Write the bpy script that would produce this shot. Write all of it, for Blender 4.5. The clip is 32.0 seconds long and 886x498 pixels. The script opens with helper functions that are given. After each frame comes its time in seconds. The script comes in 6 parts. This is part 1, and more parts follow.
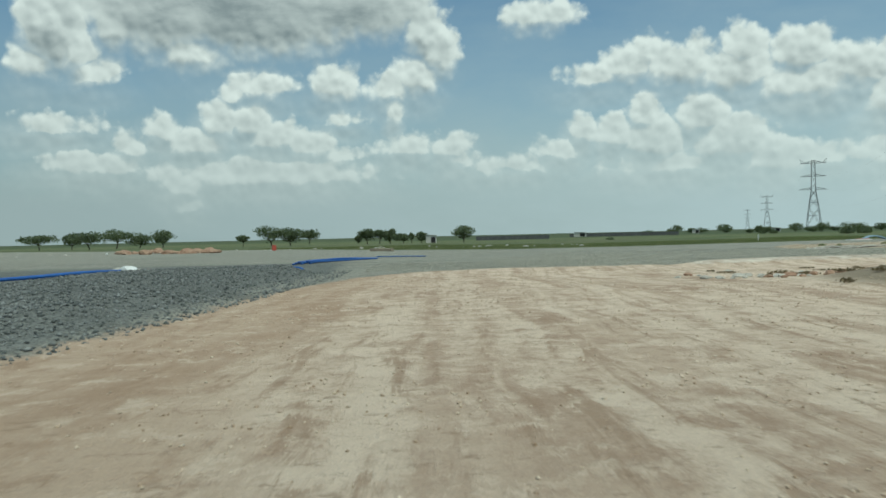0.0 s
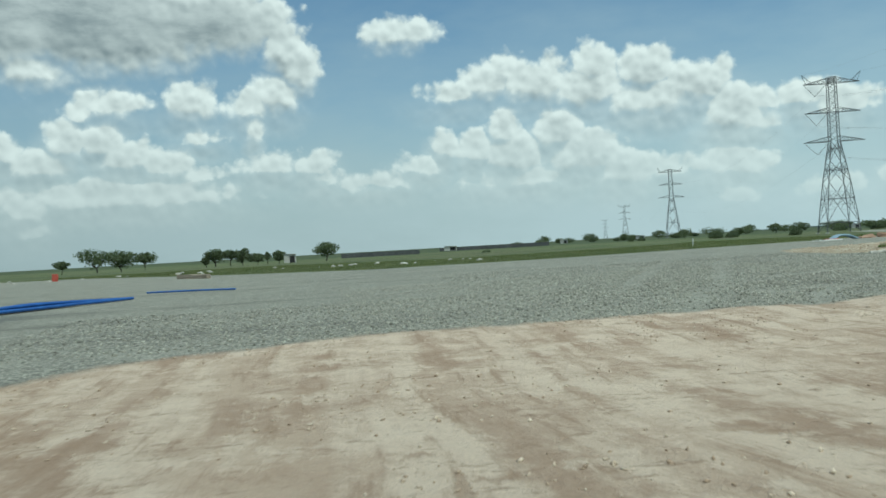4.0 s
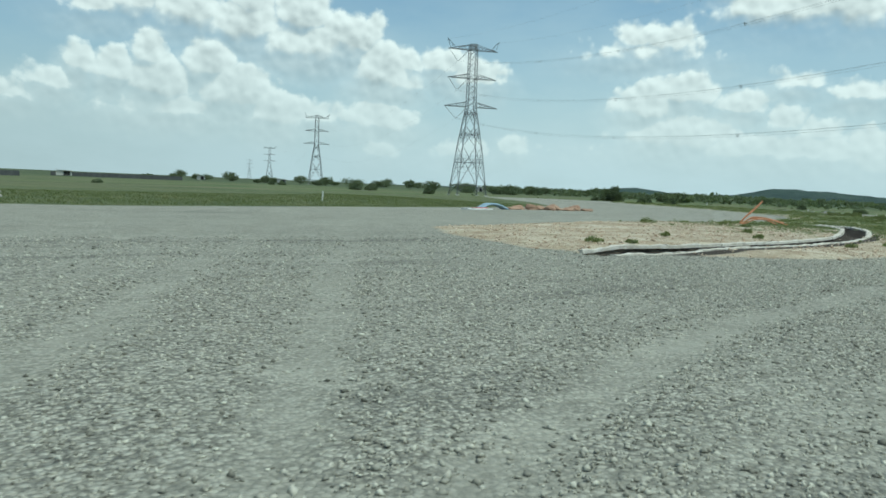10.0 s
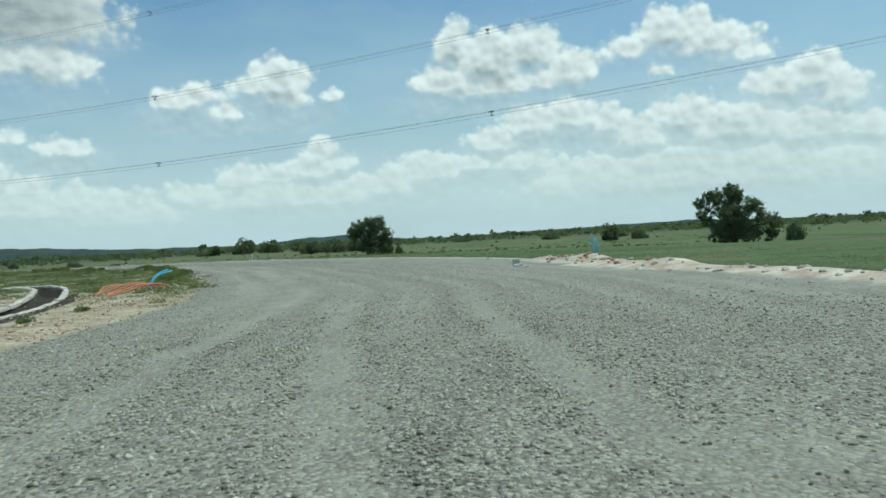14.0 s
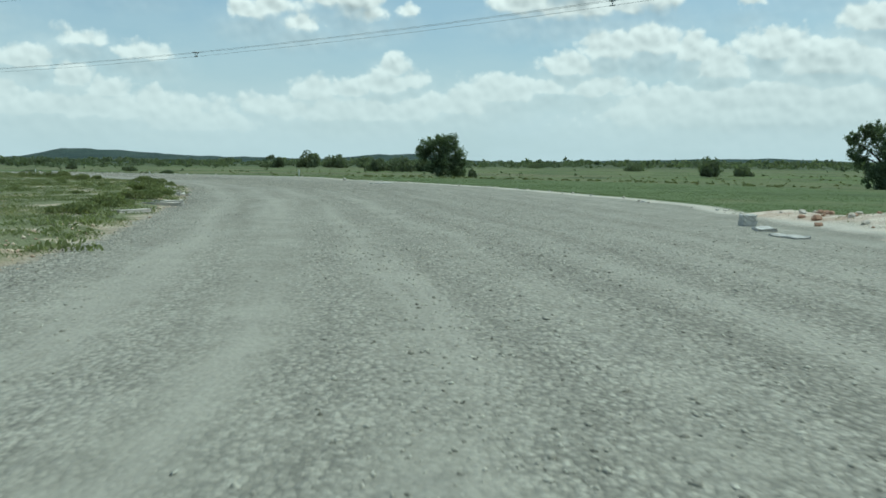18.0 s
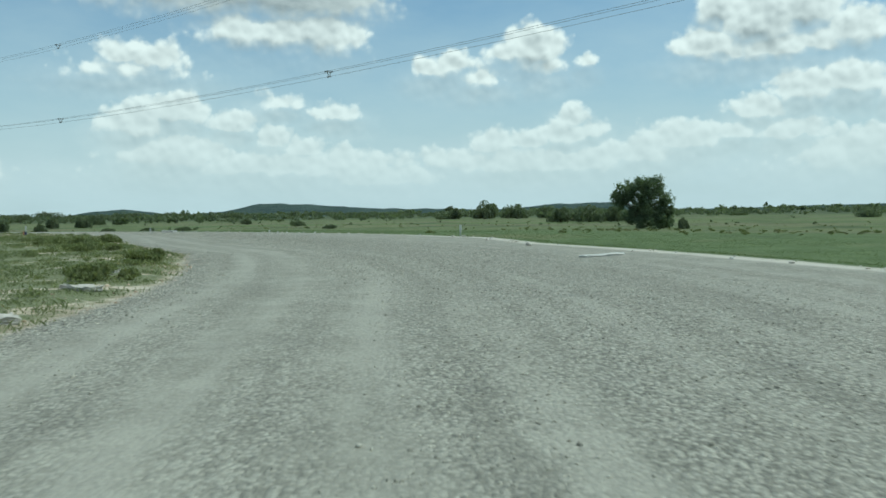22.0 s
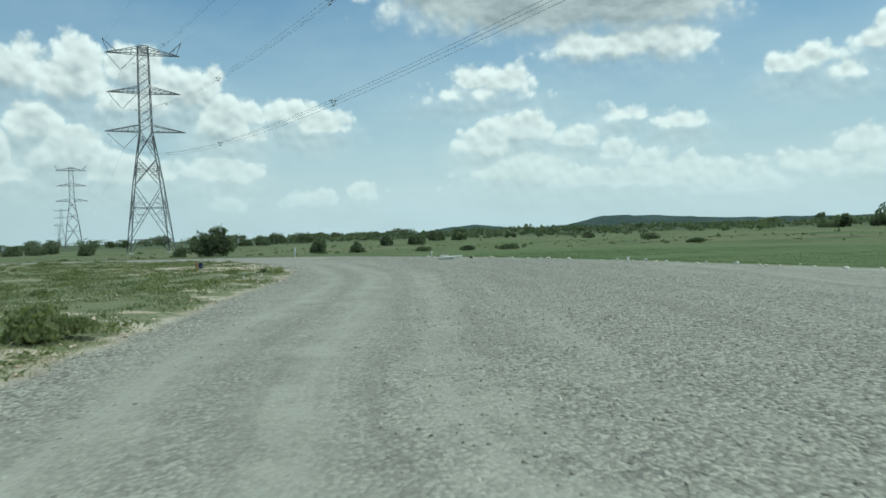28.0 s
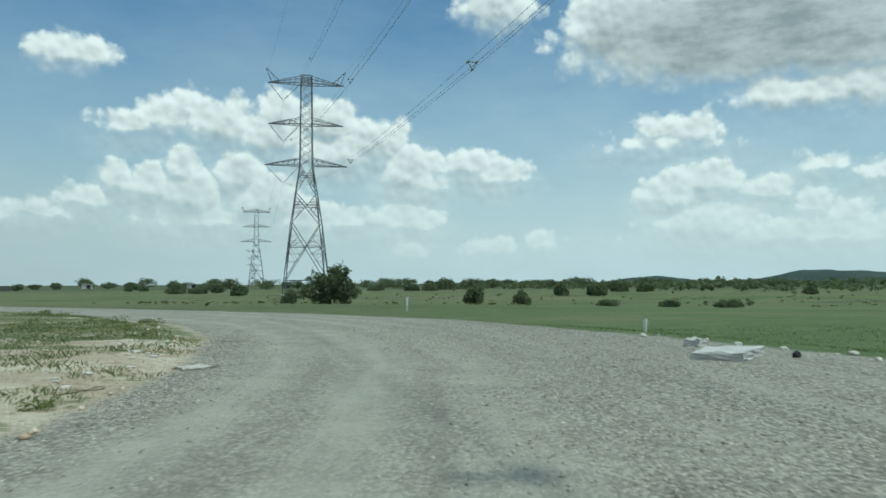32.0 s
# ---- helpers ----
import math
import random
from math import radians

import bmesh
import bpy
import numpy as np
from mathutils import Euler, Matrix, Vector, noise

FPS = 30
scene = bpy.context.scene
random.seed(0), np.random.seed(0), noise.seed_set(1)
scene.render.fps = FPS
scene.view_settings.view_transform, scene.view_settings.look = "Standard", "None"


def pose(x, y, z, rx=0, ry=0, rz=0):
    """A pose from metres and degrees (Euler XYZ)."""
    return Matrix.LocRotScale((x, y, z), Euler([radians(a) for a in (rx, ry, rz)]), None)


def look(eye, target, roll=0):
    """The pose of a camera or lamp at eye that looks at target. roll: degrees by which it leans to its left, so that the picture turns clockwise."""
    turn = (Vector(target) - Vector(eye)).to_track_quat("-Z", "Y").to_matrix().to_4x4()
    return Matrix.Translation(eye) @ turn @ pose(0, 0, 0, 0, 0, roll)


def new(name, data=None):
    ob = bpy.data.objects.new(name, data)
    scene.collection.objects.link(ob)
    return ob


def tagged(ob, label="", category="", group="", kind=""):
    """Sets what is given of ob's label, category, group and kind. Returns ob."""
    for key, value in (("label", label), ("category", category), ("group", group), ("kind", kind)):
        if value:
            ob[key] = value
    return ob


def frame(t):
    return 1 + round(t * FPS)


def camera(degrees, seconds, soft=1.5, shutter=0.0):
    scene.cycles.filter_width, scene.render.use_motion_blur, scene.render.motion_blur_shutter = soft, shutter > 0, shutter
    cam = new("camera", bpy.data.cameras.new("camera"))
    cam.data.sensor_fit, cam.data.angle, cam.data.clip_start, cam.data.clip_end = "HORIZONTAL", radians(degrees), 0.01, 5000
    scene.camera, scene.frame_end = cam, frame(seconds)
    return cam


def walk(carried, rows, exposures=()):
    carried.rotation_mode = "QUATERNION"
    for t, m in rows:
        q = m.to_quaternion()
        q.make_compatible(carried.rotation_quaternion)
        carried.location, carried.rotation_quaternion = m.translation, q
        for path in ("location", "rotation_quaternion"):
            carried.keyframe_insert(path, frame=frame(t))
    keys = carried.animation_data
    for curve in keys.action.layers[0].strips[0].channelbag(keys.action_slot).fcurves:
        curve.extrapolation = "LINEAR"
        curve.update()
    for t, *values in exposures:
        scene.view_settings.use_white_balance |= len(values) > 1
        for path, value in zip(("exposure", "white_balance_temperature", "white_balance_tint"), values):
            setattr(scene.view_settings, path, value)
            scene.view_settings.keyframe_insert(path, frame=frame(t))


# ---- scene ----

# ---------------------------------------------------------------- camera
cam = camera(57.2, 32.0, soft=1.6, shutter=0.2)
PATH = [
    (0, (0.110, -0.008, 1.444), (0.085, 1.991, 1.411), -1.32),
    (0.5, (0.008, 3.087, 1.433), (-0.011, 5.086, 1.404), -2.73),
    (1, (-0.067, 6.024, 1.397), (-0.040, 8.023, 1.366), -3.75),
    (1.5, (-0.134, 9.037, 1.358), (-0.053, 11.035, 1.323), -3.15),
    (2, (-0.147, 12.207, 1.330), (-0.047, 14.204, 1.299), -1.89),
    (2.5, (-0.090, 15.130, 1.270), (0.045, 17.125, 1.262), -0.62),
    (4.5, (2.261, 27.124, 1.203), (2.685, 29.078, 1.185), -4.56),
    (5, (3.126, 29.311, 1.203), (3.787, 31.196, 1.113), -3.20),
    (5.5, (4.019, 31.118, 1.211), (4.893, 32.914, 1.116), -4.53),
    (6, (4.959, 32.758, 1.212), (6.002, 34.461, 1.112), -5.33),
    (6.5, (5.711, 34.241, 1.214), (6.569, 36.046, 1.143), -3.08),
    (7, (6.400, 35.495, 1.191), (6.971, 37.411, 1.153), -3.26),
    (7.5, (7.041, 36.550, 1.207), (7.558, 38.482, 1.183), -4.87),
    (8, (7.663, 37.242, 1.201), (8.469, 39.073, 1.167), -4.56),
    (8.5, (8.107, 37.879, 1.242), (9.146, 39.588, 1.201), 0.57),
    (9, (8.713, 38.661, 1.448), (9.838, 40.301, 1.236), 0.15),
    (9.5, (9.310, 39.350, 1.485), (10.439, 40.990, 1.298), -1.40),
    (10, (9.984, 40.110, 1.472), (11.085, 41.772, 1.318), 2.40),
    (10.5, (10.591, 40.666, 1.509), (12.045, 42.029, 1.337), -2.24),
    (11, (11.286, 41.108, 1.483), (12.820, 42.383, 1.336), -4.06),
    (11.5, (12.411, 41.587, 1.457), (14.126, 42.613, 1.381), -1.85),
    (12, (13.459, 42.205, 1.437), (15.267, 43.047, 1.284), -0.66),
    (12.5, (14.791, 42.749, 1.448), (16.667, 43.418, 1.266), -2.03),
    (13, (16.094, 43.181, 1.445), (18.041, 43.627, 1.344), -2.51),
    (13.5, (17.360, 43.616, 1.426), (19.337, 43.918, 1.389), -3.12),
    (14, (18.684, 44.017, 1.390), (20.675, 44.199, 1.362), -3.04),
    (14.5, (20.119, 44.441, 1.384), (22.118, 44.513, 1.410), -2.79),
    (16.5, (29.134, 46.099, 1.432), (31.101, 46.414, 1.258), -0.52),
    (17, (31.461, 46.659, 1.391), (33.426, 46.980, 1.201), 0.53),
    (17.5, (33.776, 47.115, 1.402), (35.737, 47.435, 1.174), 0.44),
    (18, (36.302, 47.727, 1.394), (38.261, 48.070, 1.181), 0.32),
    (18.5, (39.102, 48.358, 1.424), (41.053, 48.761, 1.252), -0.43),
    (19, (42.077, 49.021, 1.423), (44.023, 49.468, 1.301), -0.03),
    (19.5, (45.156, 49.947, 1.431), (47.110, 50.370, 1.370), 0.36),
    (20, (48.364, 50.983, 1.418), (50.300, 51.482, 1.375), -0.07),
    (20.5, (51.649, 52.000, 1.392), (53.564, 52.574, 1.335), -0.14),
    (21, (54.868, 53.116, 1.509), (56.764, 53.747, 1.421), -0.48),
    (21.5, (57.999, 54.282, 1.455), (59.870, 54.982, 1.363), -0.60),
    (22, (61.119, 55.467, 1.452), (62.965, 56.232, 1.362), -0.73),
    (22.5, (64.102, 56.834, 1.420), (65.913, 57.680, 1.328), -0.71),
    (23, (66.942, 58.319, 1.440), (68.716, 59.236, 1.339), -0.75),
    (23.5, (69.469, 59.806, 1.447), (71.228, 60.753, 1.345), -0.34),
    (24, (71.638, 61.234, 1.568), (73.333, 62.291, 1.463), -1.58),
    (24.5, (73.766, 62.692, 1.467), (75.312, 63.954, 1.339), -2.79),
    (26.5, (83.204, 69.862, 1.459), (84.737, 71.146, 1.430), -0.35),
    (27, (85.492, 71.794, 1.406), (86.958, 73.155, 1.369), -1.41),
    (27.5, (87.691, 73.805, 1.406), (89.095, 75.229, 1.361), -1.87),
    (28, (89.858, 75.915, 1.357), (91.237, 77.362, 1.316), -1.96),
    (28.5, (92.167, 78.119, 1.343), (93.532, 79.580, 1.302), -1.37),
    (29, (94.477, 80.444, 1.326), (95.830, 81.916, 1.290), -1.12),
    (29.5, (96.761, 82.873, 1.330), (98.085, 84.371, 1.296), -1.35),
    (30, (99.083, 85.429, 1.322), (100.376, 86.953, 1.270), -1.24),
    (30.5, (101.315, 88.166, 1.303), (102.571, 89.721, 1.247), -1.56),
    (31, (103.445, 90.935, 1.301), (104.632, 92.544, 1.259), -0.41),
    (31.5, (105.480, 93.641, 1.353), (106.618, 95.286, 1.365), -1.07),
    (32, (107.494, 96.326, 1.216), (108.530, 98.034, 1.301), -0.24),
]
walk(cam, [(t, look(eye, target, roll)) for t, eye, target, roll in PATH],
     exposures=[(0.0, -0.22, 6080, -7), (2.5, -0.22, 6050, -7)] + [(t, e, 5820, -8) for t, e in (
         (5.0, -0.05), (8.0, -0.1), (9.0, -0.2), (10.0, 0.02), (11.0, -0.12), (12.0, -0.16), (13.5, -0.05), (17.0, -0.07), (19.0, 0.03), (21.0, -0.02), (24.0, 0.04), (30.0, 0.0), (31.0, 0.03), (32.0, -0.04))])

# ---------------------------------------------------------------- light
SUN_BEARING, SUN_HEIGHT = radians(150), radians(66)


class Tree:
    """A short way to write node trees: every call makes a node and gives its output."""

    def __init__(self, tree):
        self.t = tree
        self.t.nodes.clear()

    def node(self, kind):
        return self.t.nodes.new(kind)

    def put(self, socket, value):
        if isinstance(value, bpy.types.NodeSocket):
            self.t.links.new(value, socket)
        elif value is not None:
            if isinstance(value, (tuple, list)) and len(value) == 3 and socket.type == "RGBA":
                value = (*value, 1)
            socket.default_value = value

    def math(self, op, a, b=None, c=None, clamp=False):
        n = self.node("ShaderNodeMath")
        n.operation, n.use_clamp = op, clamp
        for s, v in zip(n.inputs, (a, b, c)):
            self.put(s, v)
        return n.outputs[0]

    def vec(self, op, a, b=None, c=None):
        n = self.node("ShaderNodeVectorMath")
        n.operation = op
        for s, v in zip(n.inputs, (a, b, c)):
            self.put(s, v)
        return n.outputs["Value"] if op in ("LENGTH", "DOT_PRODUCT", "DISTANCE") else n.outputs[0]

    def xyz(self, x=0.0, y=0.0, z=0.0):
        n = self.node("ShaderNodeCombineXYZ")
        for s, v in zip(n.inputs, (x, y, z)):
            self.put(s, v)
        return n.outputs[0]

    def split(self, v):
        n = self.node("ShaderNodeSeparateXYZ")
        self.put(n.inputs[0], v)
        return n.outputs

    def noise(self, v, scale, detail=4.0, rough=0.55, dist=0.0):
        n = self.node("ShaderNodeTexNoise")
        self.put(n.inputs["Vector"], v)
        n.inputs["Scale"].default_value, n.inputs["Detail"].default_value = scale, detail
        n.inputs["Roughness"].default_value, n.inputs["Distortion"].default_value = rough, dist
        return n.outputs["Fac"]

    def cells(self, v, scale, feature="F1"):
        n = self.node("ShaderNodeTexVoronoi")
        n.feature = feature
        self.put(n.inputs["Vector"], v)
        n.inputs["Scale"].default_value = scale
        return n.outputs

    def step(self, v, lo, hi, a=0.0, b=1.0):
        n = self.node("ShaderNodeMapRange")
        n.interpolation_type = "SMOOTHSTEP"
        for s, x in zip(n.inputs, (v, lo, hi, a, b)):
            self.put(s, x)
        return n.outputs[0]

    def mix(self, f, a, b, how="MIX"):
        n = self.node("ShaderNodeMix")
        n.data_type, n.blend_type = "RGBA", how
        self.put(n.inputs[0], f), self.put(n.inputs[6], a), self.put(n.inputs[7], b)
        return n.outputs[2]

    def attr(self, name):
        n = self.node("ShaderNodeAttribute")
        n.attribute_name = name
        return n.outputs["Fac"]

    def bump(self, height, strength, distance, normal=None):
        n = self.node("ShaderNodeBump")
        n.inputs["Strength"].default_value, n.inputs["Distance"].default_value = strength, distance
        self.put(n.inputs["Height"], height)
        self.put(n.inputs["Normal"], normal)
        return n.outputs[0]

    def finish(self, colour, rough=0.9, metal=0.0, normal=None, spec=0.3):
        b, o = self.node("ShaderNodeBsdfPrincipled"), self.node("ShaderNodeOutputMaterial")
        self.put(b.inputs["Base Color"], colour), self.put(b.inputs["Roughness"], rough)
        self.put(b.inputs["Metallic"], metal), self.put(b.inputs["Normal"], normal)
        b.inputs["Specular IOR Level"].default_value = spec
        self.t.links.new(b.outputs[0], o.inputs[0])


# puffs of cumulus: bearing, height, half width and half height, in degrees
NORTH_HIGH = [
    (-26.0, 13.8, 2.2, 2.8), (-24.7, 12.2, 1.4, 1.4), (-23.6, 10.9, 1.7, 0.9), (-27.1, 11.4, 1.4, 1.2), (-19.3, 15.1, 5.6, 2.8), (-13.1, 15.5, 8.0, 3.2), (-7.0, 15.8, 6.0, 2.4),
    (-17.7, 12.6, 2.4, 1.2), (-22.1, 14.0, 2.0, 1.6), (-1.6, 14.1, 1.7, 1.7), (-0.7, 12.8, 1.4, 1.7), (-2.2, 11.1, 1.7, 1.4), (-4.2, 10.3, 1.7, 1.0), (-8.1, 10.6, 1.8, 1.3),
    (-3.9, 8.7, 0.6, 1.1), (6.4, 14.9, 2.4, 1.0),
]
NORTH_LOW = [
    (-13.1, 10.4, 2.1, 0.9), (-14.8, 9.9, 1.0, 0.6), (-15.8, 8.0, 1.4, 1.5), (-13.8, 8.0, 1.6, 1.4), (-17.4, 6.6, 2.4, 1.1), (-19.4, 7.4, 1.2, 1.0), (-21.7, 6.3, 1.2, 0.7),
    (-12.6, 7.0, 2.2, 1.3), (-9.9, 6.5, 2.0, 1.0), (-7.7, 5.8, 1.4, 0.6), (-7.5, 8.2, 1.0, 0.4), (-23.7, 5.1, 3.0, 0.9), (-18.3, 3.8, 1.6, 1.1), (-18.0, 2.5, 1.1, 0.7),
    (-2.9, 6.3, 2.2, 0.9), (-0.1, 6.2, 1.5, 1.0), (0.6, 5.3, 1.4, 0.6), (-26.1, 7.5, 2.4, 0.6), (-13.1, 4.5, 7.2, 1.3),
]
MIDDLE_BANK = [
    (13.4, 12.3, 1.1, 1.0), (12.4, 11.3, 2.0, 1.1), (10.1, 10.6, 2.0, 0.7), (16.8, 12.1, 0.8, 0.8), (15.8, 11.0, 2.8, 1.4), (19.9, 11.9, 1.4, 1.5), (19.4, 10.3, 2.8, 1.5),
    (23.3, 11.1, 2.1, 1.6), (26.3, 10.1, 2.4, 1.5), (27.9, 10.4, 1.0, 1.0), (23.9, 9.4, 4.4, 1.4), (28.7, 8.0, 1.8, 2.0), (9.2, 7.0, 1.0, 1.1), (7.8, 5.8, 1.6, 0.8),
    (13.4, 8.0, 1.2, 1.4), (11.4, 6.7, 1.6, 1.2), (14.0, 6.1, 2.4, 1.7), (17.1, 7.6, 2.0, 1.7), (18.8, 5.8, 3.2, 1.8), (21.6, 4.6, 2.4, 1.6), (15.4, 4.6, 4.8, 1.0),
    (4.2, 4.8, 2.8, 0.5), (28.8, 4.5, 2.4, 1.3),
]
TOWER_BANK = [
    (26.9, 9.8, 1.8, 1.5), (29.2, 7.3, 2.4, 1.2), (30.8, 8.3, 1.2, 0.8), (33.2, 8.5, 2.0, 1.0), (34.9, 7.7, 2.1, 0.9), (34.7, 2.6, 1.8, 0.6), (38.3, 3.0, 1.1, 0.7),
    (28.8, 2.5, 1.2, 0.7), (24.5, 4.6, 2.0, 0.8),
]
EAST_BANK = [
    (48.1, 10.3, 1.8, 1.1), (46.0, 10.4, 1.1, 0.9), (46.9, 9.6, 3.0, 0.6), (56.2, 7.7, 1.4, 0.5), (60.1, 7.0, 1.5, 0.6), (49.2, 6.9, 2.4, 1.3), (47.3, 6.0, 2.4, 1.4),
    (49.2, 4.2, 3.6, 1.6), (53.1, 6.2, 1.8, 0.8), (55.8, 5.1, 1.2, 1.0), (57.9, 4.5, 1.6, 0.7), (60.6, 4.0, 2.0, 0.7), (56.2, 12.4, 4.4, 1.1), (59.6, 11.9, 2.6, 1.0),
    (56.2, 3.3, 9.9, 1.0),
]
EAST_HIGH = [
    (53.6, 12.5, 1.8, 1.2), (59.1, 12.4, 2.9, 1.3), (56.3, 12.1, 4.4, 1.0), (68.4, 10.3, 1.7, 0.8), (66.9, 10.0, 1.3, 0.7), (70.3, 9.3, 1.4, 0.5), (74.0, 11.2, 2.0, 1.6),
    (72.2, 10.9, 1.6, 0.7), (74.7, 10.0, 1.4, 0.7), (77.4, 10.3, 0.6, 0.4), (85.5, 10.7, 2.0, 1.1),
]
EAST_LOW = [
    (76.5, 6.4, 1.0, 1.0), (76.1, 5.3, 2.0, 1.0), (73.6, 4.9, 2.0, 0.8), (71.0, 4.7, 1.4, 1.0), (77.7, 5.6, 1.1, 0.6), (83.9, 4.8, 2.8, 1.0), (81.3, 3.9, 3.2, 1.1),
    (67.9, 3.8, 1.8, 0.6), (74.3, 3.4, 8.0, 1.2), (62.8, 2.5, 5.2, 1.0),
]
SOUTH_HIGH = [
    (86.2, 13.2, 1.4, 1.7), (88.9, 12.1, 3.6, 1.9), (91.3, 12.5, 2.4, 1.7), (94.3, 11.1, 1.9, 1.3), (86.0, 11.0, 2.0, 1.1), (90.0, 10.5, 5.2, 1.1), (101.2, 13.0, 2.6, 1.4),
    (103.7, 12.0, 2.7, 1.2), (98.6, 12.1, 1.8, 0.7), (105.8, 11.2, 1.6, 0.7), (100.4, 10.3, 0.8, 0.3), (109.8, 9.1, 2.0, 1.4), (107.7, 8.7, 2.4, 1.1), (111.3, 8.1, 1.5, 1.3),
]
SOUTH_LOW = [
    (94.2, 7.9, 2.0, 1.3), (91.4, 7.7, 2.0, 1.3), (89.0, 6.5, 1.8, 0.9), (96.8, 7.3, 1.3, 1.2), (101.7, 7.3, 2.1, 1.4), (98.7, 6.2, 2.4, 1.2), (104.9, 6.4, 3.6, 1.6),
    (109.6, 5.8, 3.2, 1.4), (112.8, 5.6, 2.0, 1.0), (84.1, 5.4, 2.2, 0.6), (87.3, 5.2, 1.6, 0.6), (90.9, 5.0, 2.4, 0.9), (102.9, 3.2, 13.9, 2.2),
]
HIGH_CLOUDS = [(51.3, 16.2, 11.6, 3.0), (43.1, 17.6, 3.2, 2.4), (35.2, 19.1, 2.8, 1.6), (57.0, 14.7, 7.0, 1.7)]
GREY_BASES = [(-15.6, 15.7, 7.6, 2.0), (-7.0, 15.4, 4.4, 1.6), (53.0, 16.6, 10.5, 3.2), (57.5, 14.7, 6.5, 1.6)]


def build_sky():
    world = bpy.data.worlds.new("sky")
    scene.world = world
    world.use_nodes = True
    n = Tree(world.node_tree)
    d = n.node("ShaderNodeTexCoord").outputs["Generated"]
    sky = n.node("ShaderNodeTexSky")
    sky.sky_type, sky.sun_disc = "NISHITA", False
    sky.sun_elevation, sky.sun_rotation = SUN_HEIGHT, SUN_BEARING
    sky.air_density, sky.dust_density, sky.ozone_density = 1.0, 1.6, 1.2
    n.put(sky.inputs[0], d)
    x, y, z = n.split(d)
    az = n.math("MULTIPLY", n.math("ARCTAN2", x, y), 57.2958)
    el = n.math("MULTIPLY", n.math("ARCSINE", z), 57.2958)
    p = n.xyz(az, el, 0.0)
    # heaped outlines: every bank is a union of rounded puffs, pushed out and in by smaller and smaller billows
    wob = n.node("ShaderNodeTexNoise")
    n.put(wob.inputs["Vector"], p)
    wob.inputs["Scale"].default_value, wob.inputs["Detail"].default_value = 0.9, 3.0
    shift = n.vec("MULTIPLY", n.vec("SUBTRACT", wob.outputs["Color"], (0.5, 0.5, 0.5)), (0.8, 0.7, 0))
    q = n.vec("ADD", p, shift)

    def depth(puffs, q):
        """How many degrees inside the outline of the nearest puff."""
        best = None
        for a, e, w, h in puffs:
            far = n.vec("LENGTH", n.vec("MULTIPLY_ADD", q, (1 / w, 1 / h, 0), (-a / w, -e / h, 0)))
            own = n.math("MULTIPLY_ADD", far, -h, h)
            best = own if best is None else n.math("MAXIMUM", best, own)
        return best

    def rounds(v, scale):
        c = n.node("ShaderNodeTexVoronoi")
        c.voronoi_dimensions, c.feature = "2D", "SMOOTH_F1"
        n.put(c.inputs["Vector"], v)
        c.inputs["Scale"].default_value, c.inputs["Smoothness"].default_value = scale, 0.5
        return n.math("SUBTRACT", 0.42, c.outputs["Distance"])

    warp = n.vec("ADD", p, n.vec("MULTIPLY", shift, (0.5, 0.5, 0)))

    def billow(v):
        return n.math("ADD", n.math("MULTIPLY", rounds(v, 0.6), 0.75), n.math("MULTIPLY", rounds(v, 1.3), 0.46))

    every = NORTH_HIGH + NORTH_LOW + MIDDLE_BANK + TOWER_BANK + EAST_BANK + EAST_HIGH + EAST_LOW + SOUTH_HIGH + SOUTH_LOW + HIGH_CLOUDS
    body = depth(every, q)
    above = depth(every, n.vec("ADD", q, (0.15, 0.9, 0.0)))
    under = n.step(n.math("SUBTRACT", above, body), -0.25, 0.8)
    grey = n.math("MULTIPLY", n.step(depth(GREY_BASES, n.vec("ADD", q, n.vec("MULTIPLY", shift, (1.5, 1.0, 0)))), -1.2, 1.8), 0.95)
    # the part of the sky behind the walk is filled with scattered cumulus
    behind = n.math("MULTIPLY", n.step(n.math("ABSOLUTE", n.math("SUBTRACT", az, 42.0)), 80.0, 95.0),
                    n.step(n.noise(n.vec("MULTIPLY", p, (1, 2, 1)), 0.09, 2.0), 0.5, 0.62))
    over = n.math("MULTIPLY", n.step(el, 19.0, 24.0), n.step(n.noise(d, 3.2, 3.0), 0.52, 0.62))
    body = n.math("MAXIMUM", body, n.math("SUBTRACT", n.math("MULTIPLY", n.math("MAXIMUM", behind, over), 2.0), 1.2))
    heap = billow(warp)
    lit = n.math("SUBTRACT", heap, billow(n.vec("ADD", warp, (0.12, 0.30, 0.0))))
    puff = n.math("ADD", heap, n.math("MULTIPLY", rounds(warp, 3.0), 0.17))
    ragged = n.math("MULTIPLY", n.math("SUBTRACT", n.noise(p, 1.6, 6.0, 0.6), 0.5), 0.45)
    thick = n.math("ADD", n.math("ADD", body, 0.20), n.math("ADD", puff, ragged))
    soft = n.math("MULTIPLY_ADD", under, n.step(el, 14.0, 4.0, 1.0, 1.9), 0.42)
    cover = n.step(thick, n.math("MULTIPLY", soft, -0.45), soft)
    # thin grey rain-haze trails down from the bases of the lower banks
    skirt = n.math("MULTIPLY", n.step(n.math("ADD", above, n.math("MULTIPLY", ragged, 1.5)), -1.3, 1.0), n.step(el, 12.0, 7.0, 0.0, 0.62))
    cover = n.math("MAXIMUM", cover, skirt)
    bright = n.math("MULTIPLY_ADD", lit, 0.80, 0.86)
    bright = n.math("SUBTRACT", bright, n.math("MULTIPLY", under, 0.42))
    bright = n.math("SUBTRACT", bright, n.step(thick, 0.3, 1.8, 0.0, 0.26))
